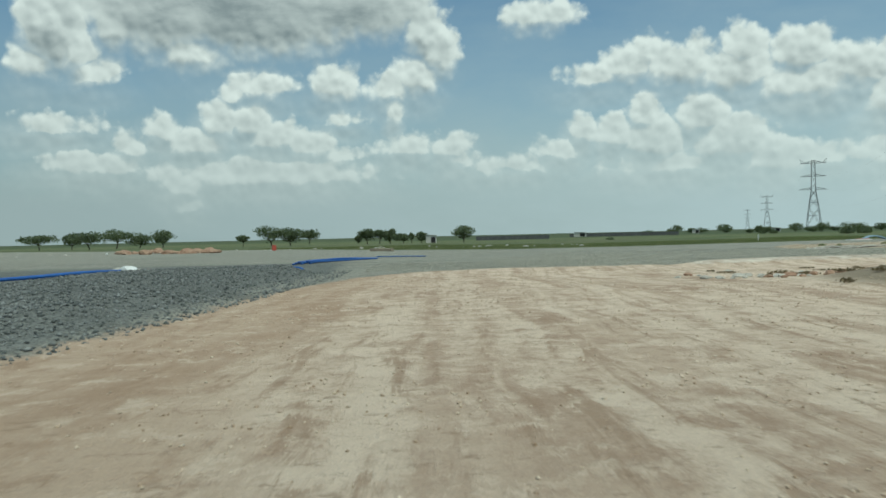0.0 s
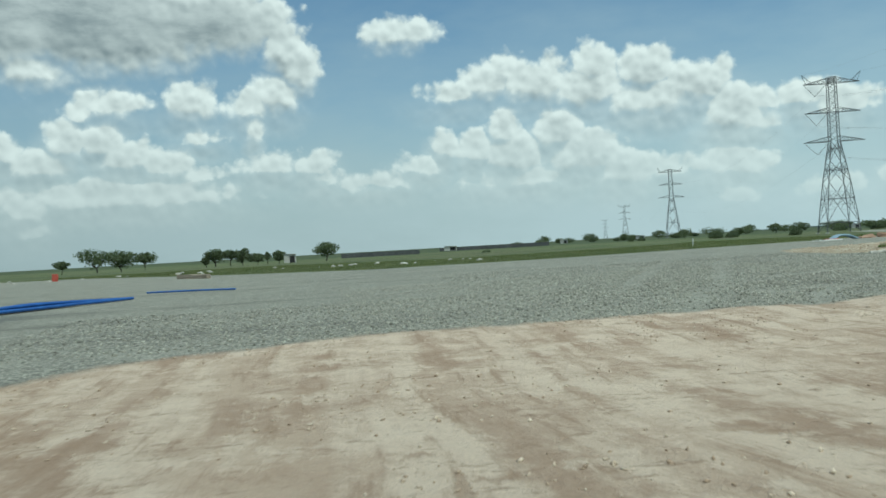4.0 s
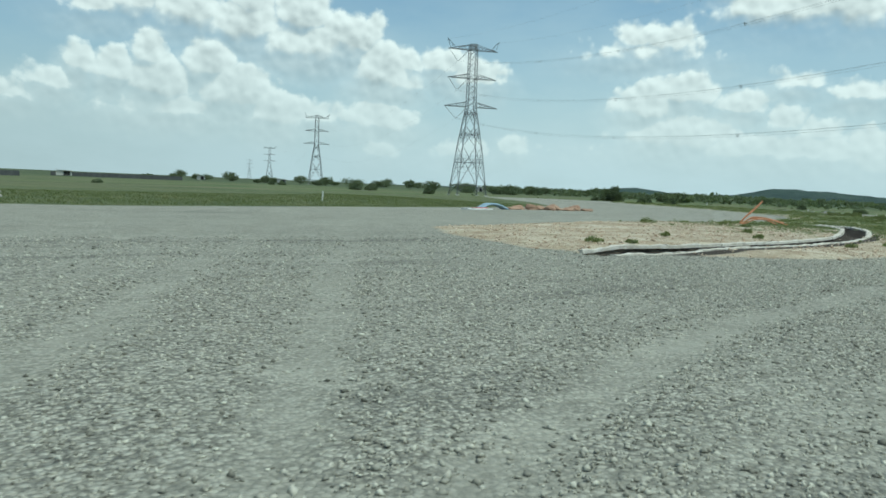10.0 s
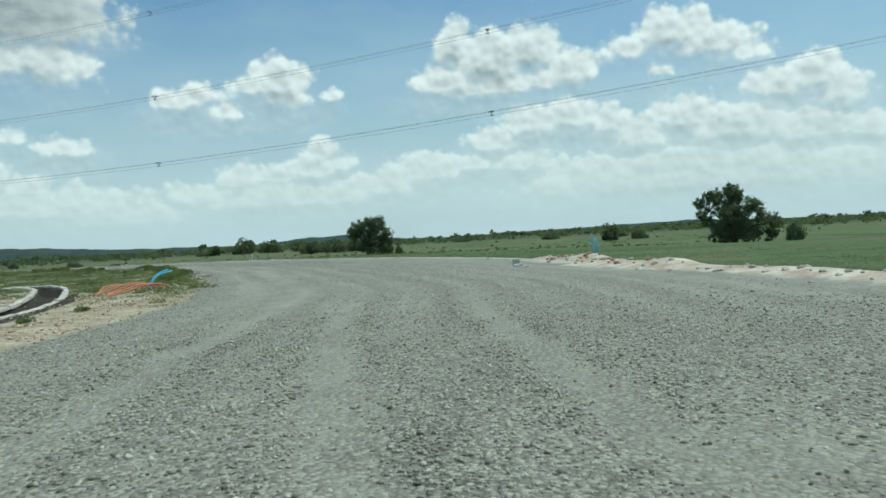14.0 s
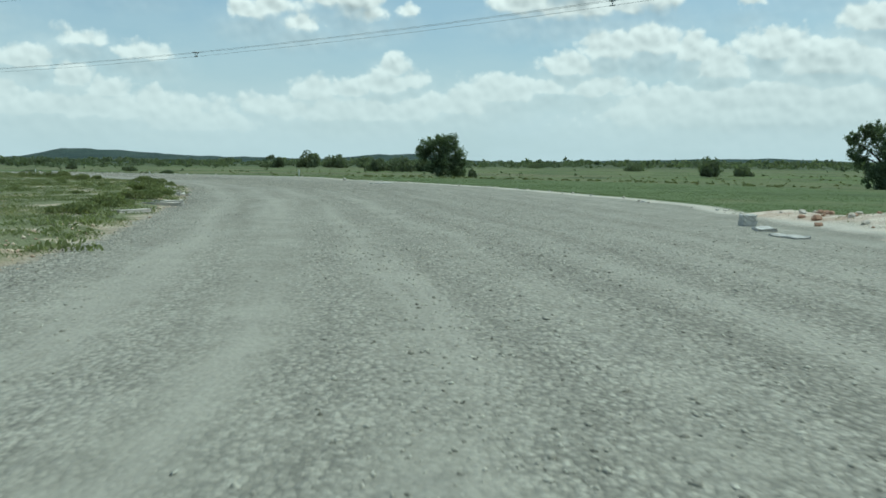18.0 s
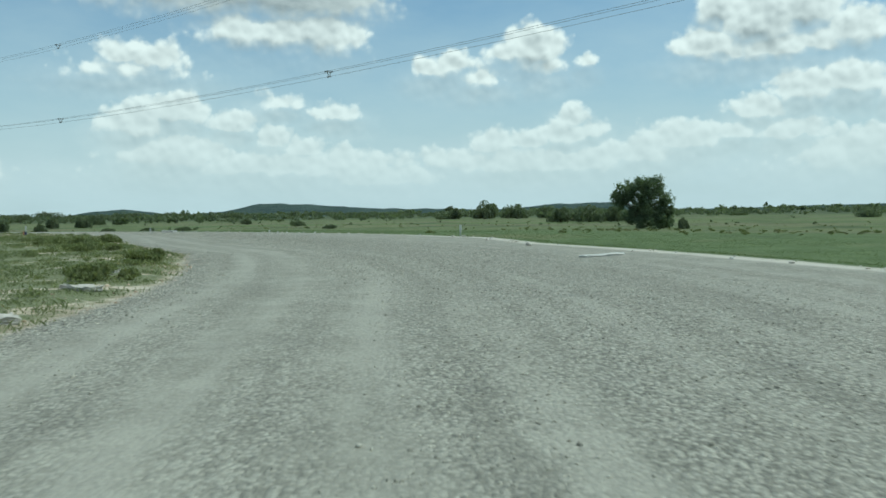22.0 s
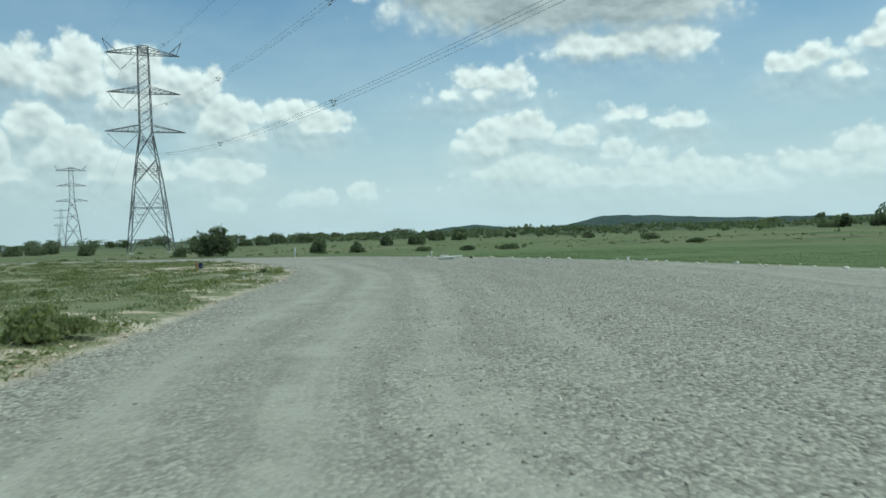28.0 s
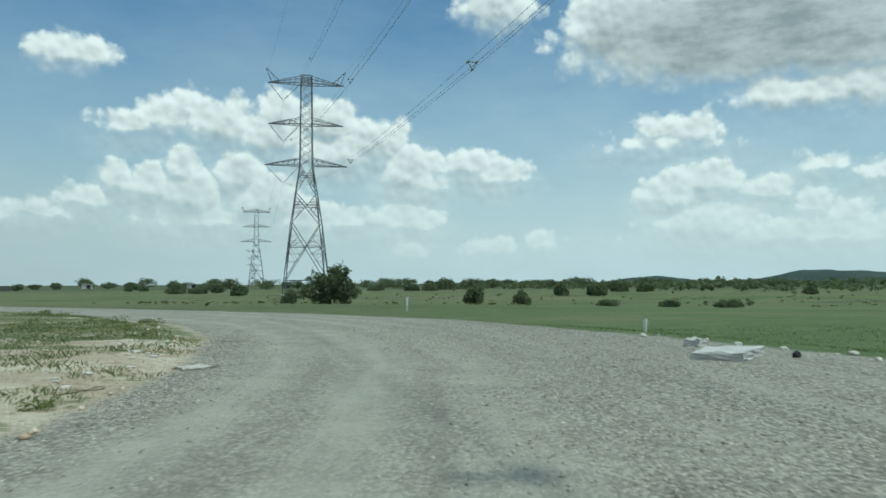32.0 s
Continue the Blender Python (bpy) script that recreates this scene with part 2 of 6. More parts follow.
    bright = n.math("ADD", bright, n.math("MULTIPLY", ragged, 0.5))
    dull = n.step(n.noise(n.vec("MULTIPLY", p, (0.6, 1.4, 1.0)), 0.5, 5.0, 0.6), 0.3, 0.7, 0.0, 0.4)
    bright = n.math("MULTIPLY_ADD", n.math("SUBTRACT", dull, bright), grey, bright, clamp=True)
    cloud = n.mix(bright, (0.27, 0.305, 0.32), (0.91, 0.92, 0.89))
    low = n.step(el, 11.0, 1.5)
    cloud = n.mix(n.math("MULTIPLY", low, 0.70), cloud, n.mix(n.step(az, -35.0, 45.0), (0.50, 0.55, 0.555), (0.63, 0.70, 0.705)))
    blue = n.vec("MULTIPLY", sky.outputs[0], (0.080, 0.100, 0.107))
    wisp = n.noise(n.vec("MULTIPLY", p, (0.5, 1.3, 1.0)), 0.16, 6.0, 0.6)
    veil = n.math("ADD", n.step(el, 22.0, 1.0, 0.06, 0.74), n.step(el, 8.0, 1.0, 0.0, 0.24))
    veil = n.math("ADD", veil, n.math("MULTIPLY", n.math("SUBTRACT", wisp, 0.5), 0.55), clamp=True)
    haze = n.mix(n.step(az, -35.0, 45.0), (0.40, 0.46, 0.475), (0.57, 0.655, 0.685))
    blue = n.mix(veil, blue, haze)
    shown = n.mix(n.math("MULTIPLY", cover, n.step(el, -0.2, 4.0, 0.2, 0.97)), blue, cloud)
    bg, out = n.node("ShaderNodeBackground"), n.node("ShaderNodeOutputWorld")
    n.put(bg.inputs[0], shown)
    bg.inputs[1].default_value = 1.0
    n.t.links.new(bg.outputs[0], out.inputs[0])


build_sky()
lamp = bpy.data.lights.new("sun", "SUN")
lamp.energy, lamp.angle, lamp.color = 2.6, radians(0.53), (1.0, 0.95, 0.87)
sun = new("sun", lamp)
sun.matrix_world = look((math.sin(SUN_BEARING) * math.cos(SUN_HEIGHT) * 300, math.cos(SUN_BEARING) * math.cos(SUN_HEIGHT) * 300,
                         math.sin(SUN_HEIGHT) * 300), (0, 0, 0))

# ---------------------------------------------------------------- plan
SITE = [(13, -60), (14, 4), (17, 18), (24, 30), (29, 34.5), (33, 35.6), (37.4, 36.1), (41, 36.9), (46, 38.6), (51, 41), (55, 42.2),
        (60, 43.6), (64, 44), (69, 46), (75, 49.2), (80, 52), (84, 54.5), (90.5, 59.6), (97.1, 66.1), (104.3, 70.56), (109.85, 78.2),
        (113.15, 84), (117.15, 93.5), (119.85, 102.5), (121.15, 109.5), (122.15, 119.5), (119.65, 129.5), (115.15, 139.5), (109.15, 151.5), (93.15, 154.5), (82, 135),
        (72, 115), (62, 100), (50, 91.5), (36.6, 85.5), (23.3, 80.5), (17, 78), (4.4, 77.5), (-6, 88), (-23, 113), (-43, 124),
        (-98, 174), (-160, 190), (-160, -60)]
SAND = [(-5.7, -60), (-5.5, 9.8), (-5.2, 14), (-4.9, 20), (-4.5, 27), (-4, 32.5), (-1.5, 36), (2.2, 37.3), (5.3, 37.2), (8.1, 37.5),
        (11.3, 37), (15, 37.6), (19, 36), (23, 34), (28, 34.2), (22, 28), (17, 18), (14, 4), (13, -60)]
ISLAND = [(23.2, 56), (24.5, 54.2), (27.2, 52.8), (30.2, 51.8), (32.7, 52.1), (35.9, 52.5), (41, 53.3), (45.6, 55.1), (49.6, 56.3),
          (57.8, 59.6), (62.2, 61.3), (67.2, 63.8), (72.3, 66.2), (75.8, 68.2), (78.8, 70.4), (82, 73), (85.3, 75.8), (88.7, 80.2), (90.7, 82.8),
          (93.1, 85.8), (96.4, 89.5), (99.7, 93.5), (102.6, 96.6), (105.4, 100.1), (108, 103.9), (110.5, 108.6), (112.5, 114.5), (113.4, 121.3),
          (111.7, 131.5), (109, 137.5), (104, 134.5), (97, 119), (89, 102.5), (79, 86.5), (68, 78), (58, 73.5), (51.3, 71.9), (45, 70.5),
          (35.8, 68.8), (26, 65), (24, 61)]
TRENCH = [(23.9, 54.4), (27.5, 54.4), (31, 55), (36, 56.4), (41, 58), (46.5, 60.9), (51, 63.6), (54, 66), (55.8, 69), (55.6, 71)]
BERM = [(11.5, 36.4), (14, 37), (18, 36.9), (23, 35)]
EDGE_BERM = [(27, 34), (31, 35.3), (37, 36.3), (41.5, 37.3), (46.5, 39.2)]
SPOIL = [(46.5, 38.9), (50.8, 40), (53.5, 40.6), (55.7, 41), (58.5, 42.6)]
ROADLINE = [(1, 31), (5, 34), (9, 39), (14, 42.5), (24, 45), (36, 47.7), (50, 51.5), (64, 57), (75, 63), (85, 70.5), (95, 80), (105, 91.5),
            (112.5, 104), (116.5, 118)]


# single wheel lines pressed into the loose stone
WHEELS = [[(8.2, 41.8), (9.6, 44.7), (11.6, 48.8), (14.6, 54.8), (17, 59), (21, 67), (26, 77)],
          [(10.6, 41.9), (11.6, 43.9), (13.3, 47.2), (15.7, 52), (19.6, 58.7), (22.4, 64.5), (27, 74)],
          [(3, 47), (11.7, 56.5), (15.5, 61.5), (22, 72)],
          [(6.5, 35.8), (9.4, 40.4), (12.6, 43.5), (15.5, 45.1), (18, 46.2), (24.6, 47.8), (29.7, 48.7), (35.8, 49.3)],
          [(8.2, 34.8), (11, 38.7), (13.8, 41.6), (16.6, 43.3), (21.3, 44.6), (26, 45.8), (31, 46.9), (37, 47.8)],
          [(10.5, 39.5), (15, 41.5), (20, 42.4), (26, 43.4), (32, 44.4), (40, 45.6)]]


def inside(poly, x, y):
    """Signed distance to the outline of a polygon, positive inside, for arrays of points."""
    best, within = np.full(x.shape, 1e9), np.zeros(x.shape, bool)
    for (ax, ay), (bx, by) in zip(poly, poly[1:] + poly[:1]):
        dx, dy = bx - ax, by - ay
        t = np.clip(((x - ax) * dx + (y - ay) * dy) / (dx * dx + dy * dy), 0, 1)
        best = np.minimum(best, np.hypot(x - ax - t * dx, y - ay - t * dy))
        if dy:
            within ^= ((ay > y) != (by > y)) & (x < ax + (y - ay) * dx / dy)
    return np.where(within, best, -best)


def along(line, x, y):
    """Distance to a polyline, for arrays of points."""
    best = np.full(x.shape, 1e9)
    for (ax, ay), (bx, by) in zip(line, line[1:]):
        dx, dy = bx - ax, by - ay
        t = np.clip(((x - ax) * dx + (y - ay) * dy) / (dx * dx + dy * dy), 0, 1)
        best = np.minimum(best, np.hypot(x - ax - t * dx, y - ay - t * dy))
    return best


def ease(v, lo, hi):
    t = np.clip((v - lo) / (hi - lo), 0, 1)
    return t * t * (3 - 2 * t)


rng = np.random.default_rng(7)
WAVES = [(rng.uniform(-1, 1) * f, rng.uniform(-1, 1) * f, rng.uniform(0, 6.3), 1 / f) for f in (0.15, 0.25, 0.4, 0.7, 1.1, 1.7, 2.6) for _ in range(3)]


def lumps(x, y):
    return sum(np.sin(a * x * 3 + b * y * 3 + c) * w for a, b, c, w in WAVES) / sum(w for *_, w in WAVES)


def height(x, y):
    """The lie of the land: a level building site a little above the fields east and south of it."""
    site, sand, isl = inside(SITE, x, y), inside(SAND, x, y), inside(ISLAND, x, y)
    bumps = lumps(x, y)
    z = 0.03 * bumps * ease(site, -1, 2)
    south = ease(y - 0.7 * x, 22, 2)
    east = np.maximum(ease(x + 0.3 * y, 85, 125), south)
    z -= (0.22 * ease(-site, 0.2, 4) + 1.35 * ease(-site, 2, 80)) * east
    z -= 0.9 * ease(-site, 15, 150) * (1 - east)
    z -= 0.18 * np.exp(-(((y - 32) / 7) ** 2)) * ease(x, 24, 12)
    z += 0.10 * ease(isl, 0, 1.2) + 0.07 * bumps * ease(isl, 0, 2)
    z += 0.05 * bumps * ease(sand, 0, 2)
    pile = ease(-5.0 - x, -0.2, 2.2) * ease(x, -21, -10) * ease(y, -2, 5) * ease(37 - y, 0, 4)
    z += pile * (0.34 + 0.22 * ease(y, 20, 30) + 0.12 * lumps(x * 2.2, y * 2.2))
    z += 0.20 * np.exp(-(along(BERM, x, y) / 0.9) ** 2)
    z += 0.16 * np.exp(-(along(EDGE_BERM, x, y) / 0.8) ** 2) * (1 + 0.5 * lumps(x * 3, y * 3))
    z += 0.5 * np.exp(-(((x - 12.6) / 2.0) ** 2 + ((y - 21.5) / 2.6) ** 2)) * (1 + 0.2 * lumps(x * 2, y * 2))
    z += 0.26 * np.exp(-((x - 55.4) ** 2 + (y - 40.6) ** 2) / 1.6)
    z += 0.20 * np.exp(-(along(SPOIL, x, y) / 1.0) ** 2) * (1 + 0.35 * lumps(x * 3, y * 3))
    z -= 0.035 * wheel(x, y)
    z -= 0.42 * ease(0.50 - along(TRENCH, x, y), 0, 0.25)
    return z


def z_at(x, y):
    return float(height(np.array([float(x)]), np.array([float(y)]))[0])


def dusty(x, y):
    """How far fine dust covers the stone: smooth lanes by the island, a coarse strip outside them."""
    d, wob = -inside(ISLAND, x, y), lumps(x * 0.5, y * 0.5)
    lanes = 0.5 + 0.5 * np.sin(d * 2.5 + 4 * wob + 1.3 * np.sin(d * 0.8))
    road = (1 - (0.5 + 0.45 * ease(x, 58, 88)) * ease(d + 4.0 * wob, 3.4, 7.5) * ease(14.5 - d, 0, 4)) * (0.62 + 0.33 * lanes) * ease(d, 0.2, 1.4)
    across = 0.883 * x - 0.469 * y
    tracks = 0.5 + 0.5 * np.sin(across * 1.7 + 3.5 * lumps(x * 0.3, y * 0.3))
    open_ = 0.30 * ease(tracks, 0.6, 0.98) + 0.25 * ease(np.sin(y * 1.1 + 0.3 * x + 4 * wob), 0.55, 1) * ease(y, 38, 44) + 0.3 * ease(wob, 0, 0.4)
    # northward dust also carries the brightness of stone seen at a grazing angle
    open_ = open_ + 0.6 * ease(y, 48, 75)
    open_ = open_ + 0.75 * np.exp(-(((x - 23.5) / 2.6) ** 2 + ((y - 42.6) / 1.1) ** 2)) + 0.35 * np.exp(-(((x - 10) / 6) ** 2 + ((y - 39.5) / 1.8) ** 2))
    w = ease(x, 26, 40)
    return np.clip(np.maximum(w * road + (1 - w) * open_ * 0.7, 0.9 * wheel(x, y) * (0.8 + 0.6 * wob)), 0, 1)


def wheel(x, y):
    """How deep in one of the single wheel lines."""
    return np.max([np.exp(-(along(line, x + 0.2 * lumps(x, y), y) / 0.34) ** 2) for line in WHEELS], axis=0)


# ---------------------------------------------------------------- materials
def material(name):
    m = bpy.data.materials.new(name)
    m.use_nodes = True
    return m, Tree(m.node_tree)


def ground_material():
    m, n = material("ground")
    p = n.node("ShaderNodeTexCoord").outputs["Object"]
    fray = n.math("MULTIPLY", n.math("SUBTRACT", n.noise(p, 1.1, 6.0, 0.62), 0.5), 2.2)
    fray2 = n.math("MULTIPLY", n.math("SUBTRACT", n.noise(p, 0.35, 4.0, 0.6), 0.5), 3.0)
    site, sand, isl, from_trench = n.attr("site"), n.attr("sand"), n.attr("island"), n.attr("trench")
    broad, middle = n.noise(p, 0.07, 5.0, 0.6), n.noise(p, 0.6, 5.0, 0.6)
    grain, fine = n.noise(p, 9.0, 5.0, 0.65), n.noise(p, 42.0, 3.0, 0.6)
    # field: bright green turf by the site, then bands of browner and rougher pasture
    bands = n.noise(n.xyz(n.math("MULTIPLY", site, 0.022), n.math("MULTIPLY", n.noise(p, 0.008, 3.0), 2.4), 0.0), 1.0, 4.0, 0.6)
    out = n.step(site, -28.0, -75.0)
    lush = n.attr("lush")
    field = n.mix(n.step(middle, 0.3, 0.7), n.mix(lush, (0.115, 0.135, 0.066), (0.108, 0.150, 0.060)), n.mix(lush, (0.168, 0.185, 0.092), (0.150, 0.198, 0.084)))
    rough_grass = n.mix(n.step(bands, 0.38, 0.62), (0.190, 0.182, 0.108), (0.140, 0.190, 0.070))
    rough_grass = n.mix(n.step(n.noise(n.vec("MULTIPLY", p, (0.6, 1.0, 1.0)), 0.07, 5.0, 0.65), 0.52, 0.64, 0.0, 0.75), rough_grass, (0.062, 0.080, 0.038))
    field = n.mix(n.math("MULTIPLY", out, n.step(bands, 0.30, 0.55, 0.95, 0.8)), field, rough_grass)
    field = n.mix(n.step(n.math("ADD", site, n.math("MULTIPLY", bands, 300.0)), -60.0, -330.0, 0.0, 0.85), field, n.mix(middle, (0.055, 0.074, 0.042), (0.080, 0.100, 0.056)))
    patch = n.noise(n.vec("MULTIPLY", p, (0.7, 1.0, 1.0)), 0.045, 7.0, 0.68)
    field = n.mix(n.step(patch, 0.53, 0.66, 0.0, 0.7), field, (0.205, 0.205, 0.105))
    field = n.mix(n.step(patch, 0.47, 0.36, 0.0, 0.6), field, (0.082, 0.108, 0.050))
    field = n.mix(n.step(grain, 0.3, 0.75, 0.0, 0.4), field, (0.075, 0.105, 0.038))
    # gravel: grey crushed stone with paler dusty wheel tracks
    stones = n.cells(p, 21.0)
    chips = n.cells(p, 47.0)
    tone = n.split(stones["Color"])[0]
    gravel = n.mix(n.step(tone, 0.1, 0.95), (0.165, 0.160, 0.128), (0.560, 0.540, 0.445))
    gravel = n.mix(0.4, gravel, n.mix(n.split(chips["Color"])[1], (0.160, 0.155, 0.125), (0.560, 0.540, 0.44)))
    # cell edges darkened: shade in the gaps between stones, put into the colour
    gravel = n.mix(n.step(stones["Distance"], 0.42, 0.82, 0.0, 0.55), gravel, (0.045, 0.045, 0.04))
    px, py, _ = n.split(p)
    run = n.math("MULTIPLY_ADD", px, 0.8, n.math("MULTIPLY", py, 0.6))
    off = n.math("ADD", n.math("MULTIPLY", isl, -1.0), n.math("MULTIPLY", n.math("SUBTRACT", n.noise(p, 0.05, 4.0), 0.5), 2.2))
    beat = n.math("MULTIPLY_ADD", n.math("COSINE", n.math("MULTIPLY_ADD", off, 4.19, -6.6)), 0.5, 0.5)
    coarse = n.math("MULTIPLY", n.step(n.math("MULTIPLY_ADD", n.math("SUBTRACT", n.noise(p, 0.45, 5.0, 0.65), 0.5), 5.0, off), 3.6, 7.4), n.math("MULTIPLY", n.step(off, 15.0, 10.0), n.step(px, 58.0, 88.0, 0.5, 1.0)))
    lanes = n.math("MULTIPLY", n.math("MULTIPLY_ADD", coarse, -0.85, 1.0), n.math("MULTIPLY_ADD", beat, 0.45, 0.48))
    on_road = n.attr("lane")
    drift = n.math("MULTIPLY", n.math("SUBTRACT", n.noise(n.vec("MULTIPLY", p, (0.16, 1.0, 1.0)), 0.42, 6.0, 0.65), 0.5), n.math("MULTIPLY_ADD", on_road, -2.2, 2.2))
    gravel = n.mix(n.step(drift, -0.05, -0.4, 0.0, 0.6), gravel, (0.14, 0.137, 0.118))
    dust = n.math("ADD", drift, n.math("ADD", n.math("MULTIPLY_ADD", n.math("SUBTRACT", lanes, n.attr("dust")), on_road, n.attr("dust")), n.math("MULTIPLY", n.math("SUBTRACT", n.noise(p, 1.6, 6.0, 0.7), 0.5), 1.0)), clamp=True)
    powder = n.mix(n.step(n.noise(p, 0.8, 7.0, 0.7), 0.35, 0.68), (0.262, 0.254, 0.206), (0.368, 0.356, 0.290))
    gravel = n.mix(n.math("MULTIPLY", dust, 0.84), gravel, powder)
    # long drawn-out lines of finer and coarser stone that follow the road
    lane = n.noise(n.xyz(off, n.math("MULTIPLY", run, 0.045), 0.0), 1.5, 7.0, 0.68)
    rut_line = n.math("MULTIPLY", n.math("ADD", n.math("SUBTRACT", lane, 0.5), n.math("MULTIPLY", n.math("SUBTRACT", beat, 0.5), n.math("MULTIPLY_ADD", coarse, -0.16, 0.18))), on_road)
    gravel = n.mix(n.step(rut_line, 0.0, 0.2, 0.0, 0.6), gravel, (0.385, 0.372, 0.308))
    gravel = n.mix(n.step(rut_line, 0.0, -0.2, 0.0, 0.45), gravel, (0.205, 0.197, 0.160))
    gravel = n.mix(n.step(n.noise(p, 0.5, 6.0, 0.7), 0.55, 0.75, 0.0, 0.3), gravel, (0.18, 0.178, 0.158))
    dark = n.step(n.attr("pile"), 0.1, 0.6)
    gravel = n.mix(n.math("MULTIPLY", dark, 0.8), gravel, n.mix(tone, (0.075, 0.082, 0.076), (0.20, 0.21, 0.195)))
    # compacted sandy earth: drawn-out ruts, pale crust broken by darker lines and patches of soil
    swerve = n.math("MULTIPLY_ADD", n.math("SUBTRACT", n.noise(p, 0.09, 2.0), 0.5), 2.2, px)
    wide = n.noise(n.xyz(swerve, n.math("MULTIPLY", py, 0.06), 0.0), 0.95, 4.0, 0.6)
    streak = n.noise(n.xyz(swerve, n.math("MULTIPLY", py, 0.09), 3.0), 3.0, 7.0, 0.7)
    crust = n.noise(n.vec("MULTIPLY", p, (1.0, 0.5, 1.0)), 0.55, 10.0, 0.72)
    clumps = n.noise(n.vec("ADD", p, n.vec("MULTIPLY", n.xyz(crust, streak, 0.0), (1.2, 1.2, 0.0))), 1.7, 8.0, 0.7)
    scuff = n.noise(n.vec("MULTIPLY", p, (0.7, 1.3, 1.0)), 3.2, 9.0, 0.76)
    earth = n.mix(n.step(crust, 0.36, 0.62), (0.43, 0.305, 0.212), (0.585, 0.448, 0.328))
    pale = n.math("ADD", n.math("MULTIPLY", wide, 0.68), n.math("ADD", n.math("MULTIPLY", streak, 0.25), n.math("ADD", n.math("MULTIPLY", scuff, 0.2), n.math("MULTIPLY", clumps, 0.5))))
    earth = n.mix(n.step(pale, 0.74, 0.90, 0.0, 0.85), earth, (0.76, 0.618, 0.470))
    earth = n.mix(n.step(streak, 0.46, 0.36, 0.0, 0.6), earth, (0.37, 0.255, 0.168))
    earth = n.mix(n.math("MULTIPLY", n.step(n.math("MULTIPLY_ADD", n.math("SUBTRACT", crust, 0.5), 5.0, swerve), -0.8, -3.2), 0.6), earth, (0.44, 0.300, 0.195))
    earth = n.mix(n.step(clumps, 0.54, 0.64, 0.0, 0.5), earth, (0.76, 0.625, 0.480))
    earth = n.mix(n.step(clumps, 0.44, 0.34, 0.0, 0.45), earth, (0.36, 0.245, 0.16))
    earth = n.mix(n.step(scuff, 0.56, 0.63, 0.0, 0.65), earth, (0.34, 0.235, 0.155))
    earth = n.mix(n.step(grain, 0.58, 0.76, 0.0, 0.4), earth, (0.28, 0.195, 0.13))
    earth = n.mix(n.step(n.attr("mound"), 0.12, 0.5, 0.0, 0.85), earth, n.mix(grain, (0.17, 0.14, 0.095), (0.30, 0.25, 0.17)))
    # island: pale diggings with weeds taking over towards the east
    bare = n.mix(n.step(middle, 0.35, 0.7), (0.42, 0.335, 0.225), (0.64, 0.565, 0.425))
    bare = n.mix(n.step(px, 40.0, 52.0, 0.0, 0.7), bare, n.mix(n.step(middle, 0.35, 0.7), (0.46, 0.395, 0.285), (0.64, 0.575, 0.445)))
    bare = n.mix(n.step(n.noise(p, 2.2, 8.0, 0.75), 0.50, 0.62, 0.0, 0.7), bare, (0.30, 0.215, 0.145))
    bare = n.mix(n.step(grain, 0.52, 0.70, 0.0, 0.7), bare, (0.22, 0.17, 0.12))
    weeds = n.mix(n.step(grain, 0.35, 0.68), (0.145, 0.165, 0.082), (0.245, 0.258, 0.140))
    green = n.step(n.math("ADD", n.attr("green"), n.math("MULTIPLY", n.math("SUBTRACT", n.noise(p, 0.55, 6.0, 0.68), 0.5), 4.2)), 0.62, 0.92)
    rim = n.step(n.math("ADD", isl, n.math("MULTIPLY", fray, 0.6)), 0.0, 0.5)
    isle = n.mix(n.math("MULTIPLY", green, rim), bare, weeds)
    # near-black brown along the trench line and a thin band south of it
    isle = n.mix(n.step(n.math("ADD", from_trench, n.math("MULTIPLY", fray, 0.12)), 0.58, 0.46), isle, n.mix(grain, (0.045, 0.038, 0.030), (0.085, 0.070, 0.055)))
    w_site = n.step(n.math("ADD", site, n.math("MULTIPLY", fray, 0.55)), -0.25, 0.25)
    w_edge = n.step(n.math("ABSOLUTE", n.math("ADD", site, n.math("MULTIPLY", fray2, 0.4))), 0.75, 0.15)
    w_sand = n.step(n.math("ADD", sand, n.math("MULTIPLY", fray, 0.45)), -0.2, 0.25)
    w_isl = n.step(n.math("ADD", isl, n.math("MULTIPLY", fray, 0.45)), -0.2, 0.25)
    w_spoil = n.step(n.math("ADD", n.attr("spoil"), n.math("MULTIPLY", fray, 0.3)), 0.35, 0.7)
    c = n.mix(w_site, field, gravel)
    c = n.mix(n.math("MULTIPLY", n.math("MULTIPLY", w_edge, n.attr("kerb")), 0.85), c, (0.60, 0.56, 0.47))
    c = n.mix(n.math("MULTIPLY", w_sand, w_site), c, earth)
    c = n.mix(w_spoil, c, n.mix(n.step(n.math("MULTIPLY_ADD", n.noise(p, 1.4, 6.0, 0.7), 0.7, n.math("MULTIPLY", middle, 0.3)), 0.38, 0.62), (0.46, 0.35, 0.26), (0.74, 0.67, 0.55)))
    c = n.mix(w_isl, c, isle)
    c = n.mix(n.step(fine, 0.2, 0.8, 0.0, 0.35), c, n.mix(0.5, c, (0.05, 0.05, 0.045)))
    lump = n.math("ADD", n.math("MULTIPLY", stones["Distance"], -0.9), n.math("MULTIPLY", grain, 0.8))
    lump = n.math("MULTIPLY", lump, n.math("SUBTRACT", 1.0, n.math("MULTIPLY", n.math("MULTIPLY", dust, w_site), 0.7)))
    lump = n.math("MULTIPLY", lump, n.math("MULTIPLY_ADD", w_sand, -0.8, 1.0))
